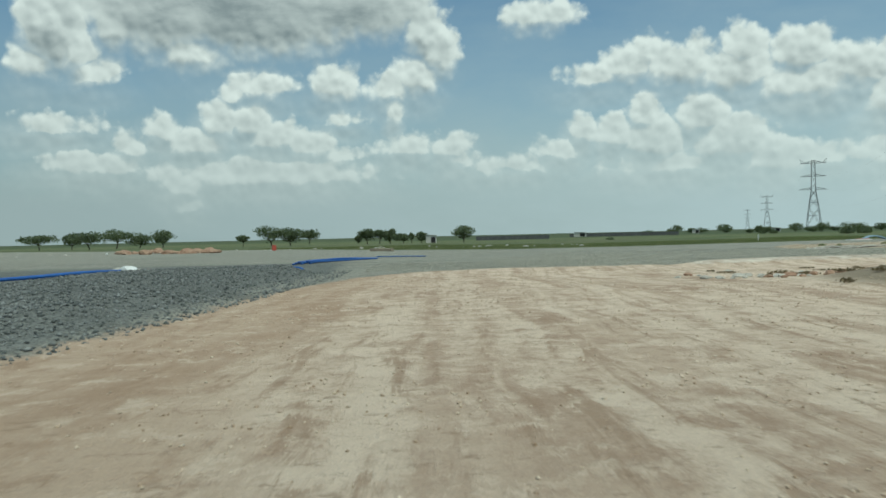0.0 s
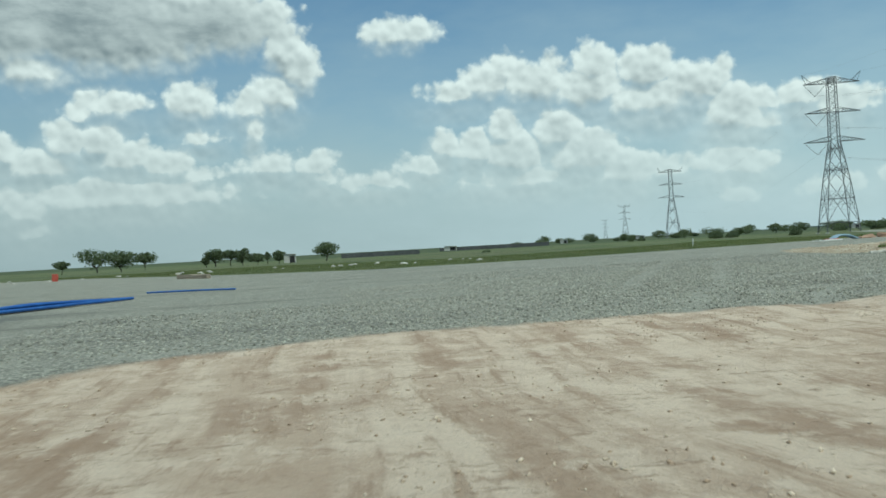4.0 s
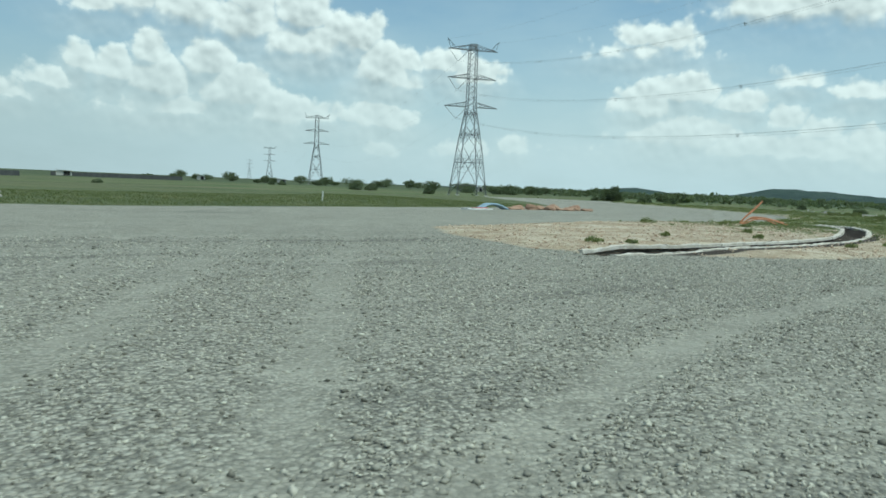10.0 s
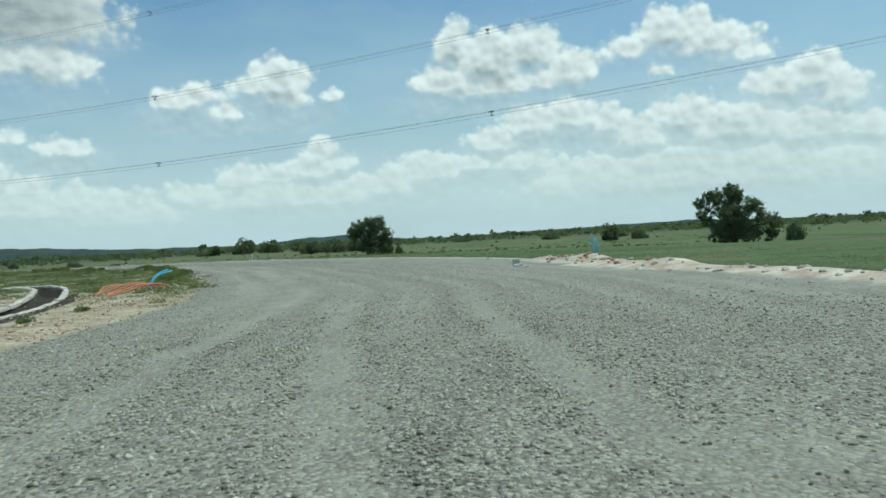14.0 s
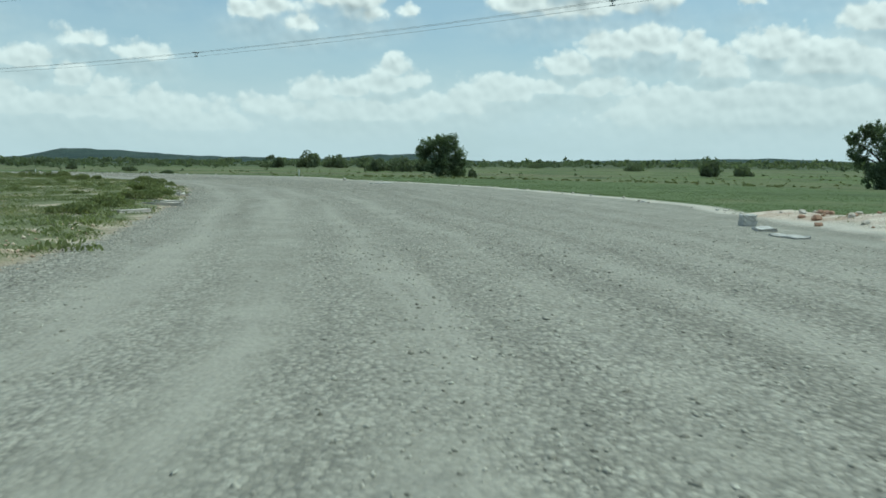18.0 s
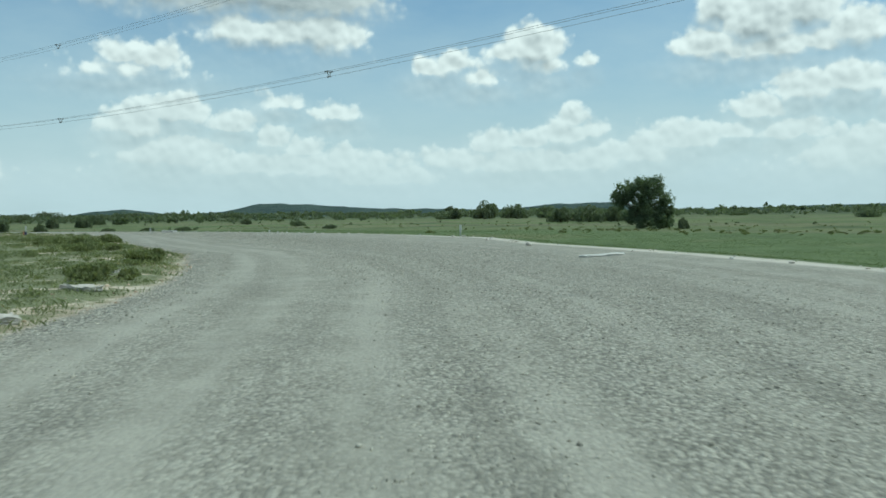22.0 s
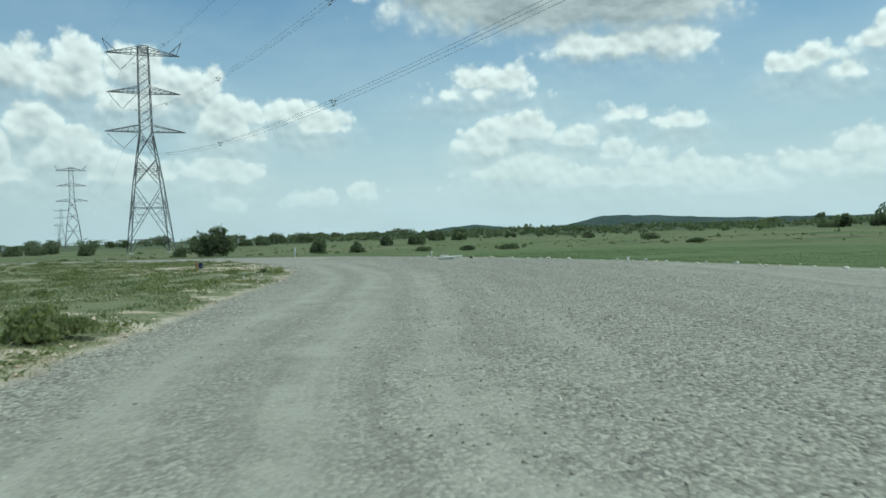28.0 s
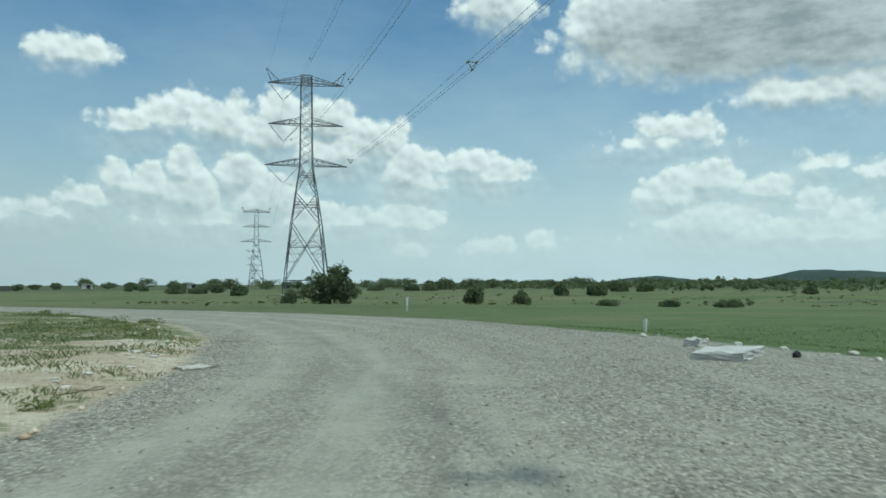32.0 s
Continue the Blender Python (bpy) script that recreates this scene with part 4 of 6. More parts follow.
def conductor(a, b, offset, za, zb, sag, r, bundle, label):
    """One phase between two towers: parallel wires held apart by spacers."""
    ux, uy = b[0] - a[0], b[1] - a[1]
    span = math.hypot(ux, uy)
    ux, uy = ux / span, uy / span
    rx, ry = uy, -ux
    n = 60
    ob = thing("power_line", a[0], a[1], label, "cable", 0, 0.0, "overhead conductors")

    def at(t, side=0.0, up=0.0):
        z = za + (zb - za) * t - 4 * sag * t * (1 - t)
        return Vector((a[0] + ux * span * t + rx * (offset + side), a[1] + uy * span * t + ry * (offset + side), z + up))

    base = Vector((a[0], a[1], 0.0))
    for side, up in bundle:
        bm = bmesh.new()
        tube(bm, [at(i / n, side, up) - base for i in range(n + 1)], r, 4, cap=False)
        part("wire", bm, WIRE, ob)
    if len(bundle) > 1:
        for t in np.arange(0.09, 0.95, 0.125):
            bm = bmesh.new()
            for (s0, u0), (s1, u1) in zip(bundle, bundle[1:] + bundle[:1]):
                beam(bm, at(t, s0, u0) - base, at(t, s1, u1) - base, 0.03, 5)
            for s0, u0 in bundle:
                beam(bm, at(t - 0.0006, s0, u0) - base, at(t + 0.0006, s0, u0) - base, 0.055, 6)
            part("spacer", bm, WIRE, ob)


THREE = [(-0.24, 0.15), (0.24, 0.15), (0.0, -0.25)]
for h, name in ((26.6, "lower"), (36.7, "middle"), (47.3, "upper")):
    conductor(TOWER_A, TOWER_Z, 6.0, h, h - 2.2, 13.2 if h < 30 else 15.0, 0.0125, THREE, f"{name} bundle of grey overhead power wires")
    conductor(TOWER_A, TOWER_B, -5.5, h, h + 2, 14.0, 0.013, [(0.0, 0.0)], f"{name} grey overhead power wire")
    conductor(TOWER_B, TOWER_C, -5.5, h + 2, h, 16.0, 0.013, [(0.0, 0.0)], f"{name} grey overhead power wire")
conductor(TOWER_A, TOWER_Z, 9.4, 54.8, 54.8, 11.3, 0.012, [(0.0, 0.0)], "thin overhead ground wire")
conductor(TOWER_A, TOWER_Z, -9.4, 54.8, 54.8, 11.3, 0.012, [(0.0, 0.0)], "thin overhead ground wire")


# ---------------------------------------------------------------- trees and bushes
def leaf_cloud(seed, n, rx, ry, rz, leaf, lobes=14, hollow=0.55, flat=0.0, full=False):
    """Many small leaves gathered on uneven lobes."""
    r = np.random.default_rng(seed)
    u = r.normal(size=(lobes, 3))
    u /= np.linalg.norm(u, axis=1)[:, None]
    u[:, 2] = np.where(full, u[:, 2] * 0.95, np.abs(u[:, 2]) * (1 - flat) - 0.25 * r.random(lobes))
    centre = u * r.uniform(0.32, 0.78, (lobes, 1))
    size = r.uniform(0.20, 0.44, lobes)
    pick = r.integers(0, lobes, n)
    d = r.normal(size=(n, 3))
    d /= np.linalg.norm(d, axis=1)[:, None]
    p = centre[pick] + d * (size[pick] * (hollow + (1 - hollow) * r.random(n) ** 0.5))[:, None]
    p *= (rx, ry, rz)
    a = r.normal(size=(n, 3))
    a /= np.linalg.norm(a, axis=1)[:, None]
    b = np.cross(a, r.normal(size=(n, 3)))
    b /= np.linalg.norm(b, axis=1)[:, None]
    s = leaf * r.uniform(0.6, 1.3, (n, 1))
    v = np.stack([p - a * s, p + b * s * 0.6, p + a * s, p - b * s * 0.6], 1).reshape(-1, 3)
    return v, np.arange(4 * n).reshape(-1, 4), centre * (rx, ry, rz)


def tree(x, y, high, wide, seed, label, leaves=600, mat=None, clear=0.3, name="tree", group="", leaf=None, z=None, deep=None):
    """A tapered trunk that forks into limbs, under an uneven crown."""
    mat = mat or LEAVES_HAZED
    ob = thing(name, x, y, label, name, random.Random(seed).uniform(0, 360), z, group)
    rz = high * (1 - clear) * 0.58
    mid = high - rz * 0.92
    v, f, lobes = leaf_cloud(seed, leaves, wide / 2 * 1.05, (deep or wide) / 2 * 1.05, rz, leaf or max(0.12, high * 0.045), 12 if leaves < 1000 else 40, full=leaves > 1000)
    v[:, 2] = np.maximum(v[:, 2] + mid, 0.03 * high)
    bm = bmesh.new()
    r = random.Random(seed)
    rad = high * 0.028
    fork = Vector((r.uniform(-0.05, 0.05) * wide, r.uniform(-0.05, 0.05) * wide, max(high * clear * 0.8, 0.3)))
    tube(bm, [(0, 0, -0.3), fork * 0.5 + Vector((0.03 * high, 0, 0)), fork], lambda t: rad * (1.35 - 0.5 * t), 7)
    part("trunk", bm, BARK, ob)
    for c in lobes[: 6 if leaves > 1000 else 3]:
        bm = bmesh.new()
        end = Vector((c[0] * 0.85, c[1] * 0.85, c[2] * 0.8 + mid))
        bow = fork.lerp(end, 0.5) + Vector((0, 0, -0.06 * high))
        tube(bm, bend([fork, bow, end], 8), lambda t: rad * (0.7 - 0.55 * t), 5)
        part("limb", bm, BARK, ob)
    mesh_from("crown", v, f, mat, ob)
    return ob


def lobed_tree(x, y, bearing, lobes, seed, label, leaves, leaf, mat):
    """A tree whose crown is a heap of ragged lobes: (aside, height, radius), the first axis square to a bearing."""
    ob = thing("tree", x, y, label, "tree", -bearing)
    r = np.random.default_rng(seed)
    rnd = random.Random(seed)
    top = max(h + s for _, h, s in lobes)
    bm = bmesh.new()
    tube(bm, [(0, 0, -0.4), (0.1, 0.05, top * 0.14), (0.0, 0, top * 0.3)], lambda t: top * 0.034 * (1.4 - 0.5 * t), 8)
    part("trunk", bm, BARK, ob)
    V, total = [], sum(s * s for *_, s in lobes)
    for u, h, s in lobes:
        back = rnd.uniform(-0.35, 0.35) * s
        bm = bmesh.new()
        tube(bm, bend([(0, 0, top * 0.12), (u * 0.45, back * 0.5, h * 0.5 + 0.1 * top), (u, back, h)], 8), lambda t: top * 0.02 * (1.1 - 0.85 * t), 5)
        part("limb", bm, BARK, ob)
        n = int(leaves * s * s / total)
        tufts = 26 + int(14 * s)
        d = r.normal(size=(tufts, 3))
        d /= np.linalg.norm(d, axis=1)[:, None]
        c = d * (s * r.uniform(0.25, 1.0, (tufts, 1)))
        size = s * r.uniform(0.10, 0.26, tufts)
        k = r.integers(0, tufts, n)
        V.append(c[k] + r.normal(0, 0.62, (n, 3)) * size[k][:, None] + (u, back, h))
    c = np.concatenate(V)
    c[:, 2] = np.maximum(c[:, 2], 0.05)
    n = len(c)
    a, b = r.normal(size=(n, 3)), r.normal(size=(n, 3))
    a /= np.linalg.norm(a, axis=1)[:, None]
    b = np.cross(a, b)
    b /= np.linalg.norm(b, axis=1)[:, None]
    s = leaf * r.uniform(0.6, 1.3, (n, 1))
    mesh_from("crown", np.stack([c - a * s, c + b * s * 0.6, c + a * s, c - b * s * 0.6], 1).reshape(-1, 3), np.arange(4 * n).reshape(-1, 4), mat, ob)
    return ob


def bush(x, y, high, wide, seed, label, leaves=300, mat=None, leaf=None, z=None, group=""):
    """A low shrub: several thin stems and leaves down to the ground."""
    ob = thing("bush", x, y, label, "bush", random.Random(seed).uniform(0, 360), z, group)
    v, f, lobes = leaf_cloud(seed, leaves, wide / 2, wide / 2, high * 0.62, leaf or high * 0.06, 9 if high < 1 else 18, 0.25)
    v[:, 2] = high * (np.abs(v[:, 2]) / (0.72 * high)) ** 0.7 + 0.01
    bm = bmesh.new()
    for c in lobes[:5]:
        tube(bm, [(0, 0, -0.1), (c[0] * 0.4, c[1] * 0.4, high * 0.2), (c[0] * 0.8, c[1] * 0.8, abs(c[2]) * 1.2)],
             lambda t: high * 0.02 * (1.2 - t), 5)
    part("stem", bm, BARK, ob)
    mesh_from("foliage", v, f, mat or LEAVES, ob)
    return ob


def polar(bearing, d, x0=0.0, y0=0.0):
    return x0 + d * math.sin(radians(bearing)), y0 + d * math.cos(radians(bearing))


lobed_tree(194, 76, 80, [(0, 6.4, 2.5), (-2.4, 6.0, 2.1), (-3.4, 4.4, 1.5), (2.0, 6.3, 2.1), (3.7, 4.4, 1.6), (0.4, 3.6, 2.6), (0.5, 1.7, 2.3), (2.7, 1.9, 1.8), (-1.4, 1.8, 1.5),
                             (4.3, 2.7, 1.1), (-3.9, 5.6, 0.9)], 11, "large round dark green tree standing alone in the field", 44000, 0.125, LEAVES)
bush(197.5, 73, 3.2, 4.0, 12, "dark shrub beside the large round tree", 1500, LEAVES, 0.16)
lobed_tree(132, 14.7, 104, [(-0.2, 7.0, 1.4), (-2.0, 6.1, 1.5), (-4.2, 5.4, 1.0), (-3.4, 3.7, 1.4), (0, 4.5, 2.4), (2.7, 4.9, 1.4), (-1.8, 1.6, 1.7), (1.3, 1.7, 1.8), (3.7, 3.4, 1.1),
                            (5.1, 2.5, 1.2), (4.6, 1.1, 1.2), (0.6, 6.2, 1.2), (-3.0, 6.3, 0.9), (0, 2.4, 2.1), (2.6, 1.2, 1.3), (-0.4, 0.8, 1.3)], 13, "broad dark tree with an open ragged crown", 42000, 0.115, LEAVES)
bush(130.3, 7.2, 3.3, 3.8, 14, "round dark shrub beside a broad tree", 2200, LEAVES, 0.13)
lobed_tree(138.6, 168.6, 24, [(-1.2, 2.2, 1.1), (0.6, 2.6, 1.1), (1.6, 2.1, 0.9), (-2.2, 1.2, 0.8), (0, 1.2, 1.2), (2.3, 1.1, 0.8), (1.5, 3.1, 0.55), (0.2, 3.2, 0.5), (-1.1, 0.7, 0.9), (1.2, 0.7, 1.0), (0.2, 2.0, 1.2)],
           15, "squat dark thorn tree at the roadside", 20000, 0.08, LEAVES_HAZED)
bush(135.35, 170, 1.9, 2.6, 16, "low dark shrub beside a thorn tree", 1400, LEAVES_HAZED, 0.08)
# trees north of the site: bearing, distance, height, width
for i, (b, d, h, w) in enumerate([(-27.1, 245, 3.6, 9.5), (-25.2, 250, 4.0, 5.0), (-24.2, 246, 4.4, 9.0), (-22.6, 246, 4.6, 10.0), (-21.2, 250, 3.6, 7.0),
                                  (-19.7, 270, 4.6, 7.2), (-14.5, 240, 2.7, 3.2), (-12.6, 236, 5.2, 7.5), (-11.3, 238, 4.5, 7.0), (-10.0, 240, 3.9, 5.5),
                                  (-6.6, 262, 2.6, 2.2), (-6.0, 255, 4.4, 5.5), (-5.1, 257, 3.9, 3.8), (-4.4, 262, 4.0, 4.0), (-3.5, 258, 2.8, 6.0),
                                  (-2.9, 265, 3.0, 1.6), (-2.2, 262, 3.3, 4.2), (0.75, 255, 4.8, 7.0)]):
    x, y = polar(b, d)
    tree(x, y, h * 1.18, w * 1.2, 100 + i, "small dark round thorn tree in the field", 1800, LEAVES_HAZED, 0.24 if i % 3 else 0.4, group="field trees", leaf=0.26)
bush(49.2, 255.7, 2.0, 4.6, 130, "dark shrub alone in the green field", 300, LEAVES_HAZED, 0.2)
# the tree line beyond the pylons
far_trees = random.Random(5)
for i in range(52):
    b = 9.5 + 46 * (i + far_trees.uniform(-0.45, 0.45)) / 52
    d = far_trees.uniform(430, 620)
    h = far_trees.choice([3.0, 4.0, 5.0, 6.2])
    x, y = polar(b, d, 55, 65)
    tree(x, y, h * d / 500, far_trees.uniform(1.5, 2.9) * h * d / 500, 200 + i, "dark round field tree in a distant tree line", 1050, LEAVES_HAZED, far_trees.uniform(0.02, 0.18),
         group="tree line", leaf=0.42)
tree(802, 355, 9.8, 11, 300, "lone tree standing up from distant scrub", 700, LEAVES_HAZED, 0.2, leaf=0.7)
# bushes standing singly in the rough pasture: place, height, width
for i, (x, y, h, w) in enumerate([(166, 185, 3.6, 3.2), (170, 180, 2.5, 2.8), (221, 234, 3.8, 4.4), (225, 227, 4.0, 5.0), (168, 162, 1.0, 2.8), (170, 155, 1.0, 2.6), (174, 151, 1.1, 3.2),
                                  (272, 209, 2.6, 4.2), (257, 366, 4.3, 7.0), (263, 362, 4.0, 7.0), (251, 384, 3.8, 8.5), (164, 340, 3.9, 7.0), (170, 338, 3.6, 6.5), (181, 358, 4.2, 6.0),
                                  (166, 286, 3.8, 5.5), (170, 448, 3.4, 6.0), (176, 448, 3.2, 6.0), (378, 168, 9.0, 13.0), (384, 156, 8.0, 14.0), (388, 144, 7.5, 13.0), (374, 180, 6.0, 9.0), (268, 108, 5.2, 8.0), (270, 101, 6.0, 9.0), (272, 94, 5.0, 8.0),
                                  (294, 402, 7.0, 14.0), (304, 394, 7.4, 14.0), (383, 189, 2.8, 8.0), (284, 283, 5.2, 8.0), (290, 277, 5.8, 8.0), (223, 21, 5.0, 6.4), (228, 13, 3.2, 6.0),
                                  (446, 72, 4.0, 12.0), (189, 69, 2.2, 2.0), (240, 170, 2.0, 5.0), (205, 140, 1.0, 3.2), (330, 30, 4.2, 10.0), (300, 10, 3.4, 9.0)]):
    bush(x, y, h, w, 400 + i, "wide dark green bush in the rough pasture", 1900, LEAVES_HAZED, 0.045 * h + 0.05, group="pasture bushes")


def scrub(name, n, near, far, low, high, seed, label, b0=34, b1=118, leaves=46, mat=LEAVES_HAZED):
    """Low scrub over the pasture, in loose drifts."""
    r = np.random.default_rng(seed)
    V, F, k = [], [], 0
    for i in range(n):
        b, d = r.uniform(b0, b1), r.uniform(near, far)
        x, y = polar(b, d, 60, 55)
        if noise.noise((x * 0.012, y * 0.012, seed)) < r.uniform(-0.35, 0.25) or inside(SITE, np.array([x]), np.array([y]))[0] > -6:
            continue
        h, slim = r.uniform(low, high), 1.0 if leaves < 100 else 0.55
        v, f, _ = leaf_cloud(i + seed * 999, leaves, h * r.uniform(0.7, 2.4) * slim, h * r.uniform(0.7, 2.0) * slim, h * 0.7, h * (0.26 if leaves < 100 else 0.10), 7, 0.3)
        v[:, 2] = np.maximum(v[:, 2] + h * 0.4, 0)
        V.append(v + (x, y, z_at(x, y))), F.append(f + k)
        k += len(v)
    ob = mesh_from(name, np.concatenate(V), np.concatenate(F), mat)
    tagged(ob, label, "scrub", kind="stuff")


scrub("scrub", 90, 150, 300, 0.35, 0.9, 21, "scattered low scrub over rough pasture", 25, leaves=220)
scrub("pasture_tufts", 1300, 62, 230, 0.10, 0.36, 24, "pale tussocks of long grass over the pasture", 25, leaves=70, mat=MEADOW)
scrub("scrub_belt", 900, 300, 620, 1.4, 3.6, 22, "belt of dark green thorn scrub across the pasture")
scrub("far_scrub", 1100, 620, 1150, 3.0, 6.5, 23, "dark thorn scrub thickening below the hills")


# ---------------------------------------------------------------- island, trench and conduits
def offset_line(line, side):
    out = []
    for i, (x, y) in enumerate(line):
        a, b = line[max(i - 1, 0)], line[min(i + 1, len(line) - 1)]
        d = math.hypot(b[0] - a[0], b[1] - a[1])
        out.append((x - (b[1] - a[1]) / d * side, y + (b[0] - a[0]) / d * side))
    return out


def trench_kerb(side, label, seed):
    """A crumbling low mortar kerb along one lip of the trench, in short lengths."""
    line = [Vector((*p, 0)) for p in offset_line(TRENCH[:-1], side)]
    pts = bend(line, 160)
    r = random.Random(seed)
    ob = thing("kerb", pts[0].x, pts[0].y, label, "kerb", 0, 0.0)
    base = Vector((pts[0].x, pts[0].y, 0))
    i = 0
    while i < len(pts) - 3:
        n = r.randint(5, 9)
        run = pts[i : min(i + n, len(pts))]
        i += n - 1
        bm = bmesh.new()
        rows = []
        for j, p in enumerate(run):
            d = (run[min(j + 1, len(run) - 1)] - run[max(j - 1, 0)]).normalized()
            s = Vector((-d.y, d.x, 0))
            w, h = r.uniform(0.06, 0.12), r.uniform(0.02, 0.065)
            z = z_at(p.x + s.x * side * 0.3, p.y + s.y * side * 0.3)
            c = p - base + Vector((0, 0, z))
            rows.append([bm.verts.new(c + s * (w * u) + Vector((0, 0, v))) for u, v in ((-1.1, -0.05), (-1, h * 0.7), (-0.5, h), (0.5, h * r.uniform(0.85, 1.05)), (1, h * 0.6), (1.1, -0.05))])
        for a, b in zip(rows, rows[1:]):
            for k in range(5):
                bm.faces.new((a[k], a[k + 1], b[k + 1], b[k]))
        bm.faces.new(rows[0][::-1]), bm.faces.new(rows[-1])
        part("kerb_length", bm, KERB_DIRT, ob)
    return ob


trench_kerb(0.56, "pale crumbling mortar kerb along an open trench", 31)
trench_kerb(-0.56, "pale crumbling mortar kerb along an open trench", 32)


def conduit_bundle(x, y, turn, runs, mats, label, r=0.034, ribs=0.07):
    """Bent corrugated conduits lying or standing together."""
    ob = thing("conduit_bundle", x, y, label, "conduit", turn)
    for run, mat in zip(runs, mats):
        bm = bmesh.new()
        tube(bm, bend(run, 56), r, 8, ribs)
        part("conduit", bm, mat, ob)
    return ob


arch = []
for i in range(6):
    o = (i - 2.5) * 0.17
    arch.append([(-1.5 + 0.2 * (i % 3), o * 0.7, 0.0 + 0.02 * i), (-0.6, o, 0.12 + 0.03 * i), (0.25, o * 1.2, 0.26 + 0.025 * (i % 4)), (0.95, o * 1.5, 0.2), (1.3, o * 1.8, -0.05)])
conduit_bundle(44.2, 56.7, -14, arch, [ORANGE] * 6, "orange corrugated conduits arching out of the weeds", 0.028)
conduit_bundle(45.5, 56.6, -31, [[(0.0, 0.06 * k, -0.1), (0.06, 0.06 * k, 0.26), (0.34, 0.05 * k, 0.50 + 0.03 * k), (0.9 - 0.12 * k, 0.1 * k, 0.62 + 0.05 * k)] for k in range(2)], [CYAN] * 2, "bent blue conduits rising beside orange conduits", 0.032)
conduit_bundle(48.9, 68.0, -20, [[(-0.9, 0, -0.1), (-0.7, 0, 0.25), (-0.1, 0, 0.75), (0.45, 0.05, 1.25)], [(-0.9, 0.15, -0.1), (-0.6, 0.12, 0.3), (0.0, 0.1, 0.85), (0.5, 0.1, 1.3)],
                                 [(-0.9, -0.2, 0), (-0.3, -0.2, 0.38), (0.6, -0.25, 0.36), (1.6, -0.3, 0.15)], [(-0.9, -0.35, 0), (-0.2, -0.35, 0.28), (0.7, -0.4, 0.28), (1.8, -0.4, 0.05)],
                                 [(-0.9, -0.1, 0), (-0.3, -0.05, 0.3), (0.5, -0.1, 0.3), (1.3, -0.1, 0.06)]], [ORANGE] * 5, "orange corrugated conduits, one pair reaching upwards")
conduit_bundle(55.6, 40.5, 230, [[(0, 0, -0.2), (-0.05, 0, 0.3), (-0.16, 0.02, 0.62), (-0.26, 0.04, 0.92)], [(0.07, 0.03, -0.2), (0.08, 0.05, 0.25), (0.0, 0.05, 0.5), (-0.22, 0.05, 0.70)],
                                [(-0.07, 0.02, -0.2), (-0.12, 0, 0.2), (-0.26, 0, 0.42), (-0.46, 0, 0.55)], [(0.12, 0.0, -0.2), (0.16, 0, 0.3), (0.08, 0, 0.5), (-0.08, 0, 0.72)]], [CYAN] * 4,
               "light blue conduits standing out of a heap of earth", 0.022)
conduit_bundle(106.9, 109.5, 0, [[(0, 0, -0.1), (0, 0, 0.15), (0.02, 0, 0.27)], [(0.10, 0.02, -0.1), (0.10, 0, 0.15), (0.12, 0, 0.25)]], [NAVY, NAVY], "short dark blue conduit ends standing in weeds", 0.05)
conduit_bundle(106.75, 109.45, 0, [[(0, 0, -0.1), (0, 0, 0.15), (-0.02, 0, 0.29)]], [RUST], "short dull orange conduit end standing in weeds", 0.05)
# long blue pipes laid out on the stone north-west of the track
lay = [[(-1.3 + 0.11 * i, -4.4 + 0.25 * i, 0.06 + 0.05 * (i % 3)), (-1.0 + 0.12 * i, -1.6, 0.10 + 0.06 * (i % 2)), (0.1 + 0.12 * i, 1.2, 0.08 + 0.05 * (i % 3)), (1.9 + 0.1 * i, 3.4 + 0.2 * i, 0.06)] for i in range(7)]
conduit_bundle(-7.4, 48.8, 0, lay, [BLUE] * 7, "bundle of long blue pipes lying on crushed stone", 0.05, 0.0)
conduit_bundle(-3.4, 57.2, 0, [[(-2.0, 1.0, 0.05), (0, 0.1, 0.06), (1.6, -0.7, 0.05)]], [BLUE], "single blue pipe lying on crushed stone", 0.035, 0.0)
conduit_bundle(-14.8, 30.5, 0, [[(-1.2 + 0.16 * i, -4.0, 0.06), (-0.4 + 0.15 * i, -1.0, 0.07), (0.2 + 0.12 * i, 1.4, 0.1), (0.9 + 0.1 * i, 3.6, 0.06)] for i in range(3)], [BLUE] * 3, "long blue pipes lying on dark crushed stone", 0.06, 0.0)
conduit_bundle(-7.0, 35.4, 30, [[(-0.5, 0, 0.05), (-0.25, 0.2, 0.12), (0.1, 0.2, 0.15), (0.4, 0.0, 0.12), (0.5, -0.3, 0.05)]], [BLUE], "short curled blue pipe on crushed stone", 0.05, 0.0)


# ---------------------------------------------------------------- small things at the roadside
def rock(x, y, size, seed, label, mat=None, turn=0, group="", name="rock"):
    bm = bmesh.new()
    rough_rock(bm, size, seed)
    ob = link(name, bm, mat or PALE_ROCK)
    ob.matrix_world = pose(x, y, z_at(x, y) + size[2] * 0.35, 0, 0, turn)
    return tagged(ob, label, name, group)


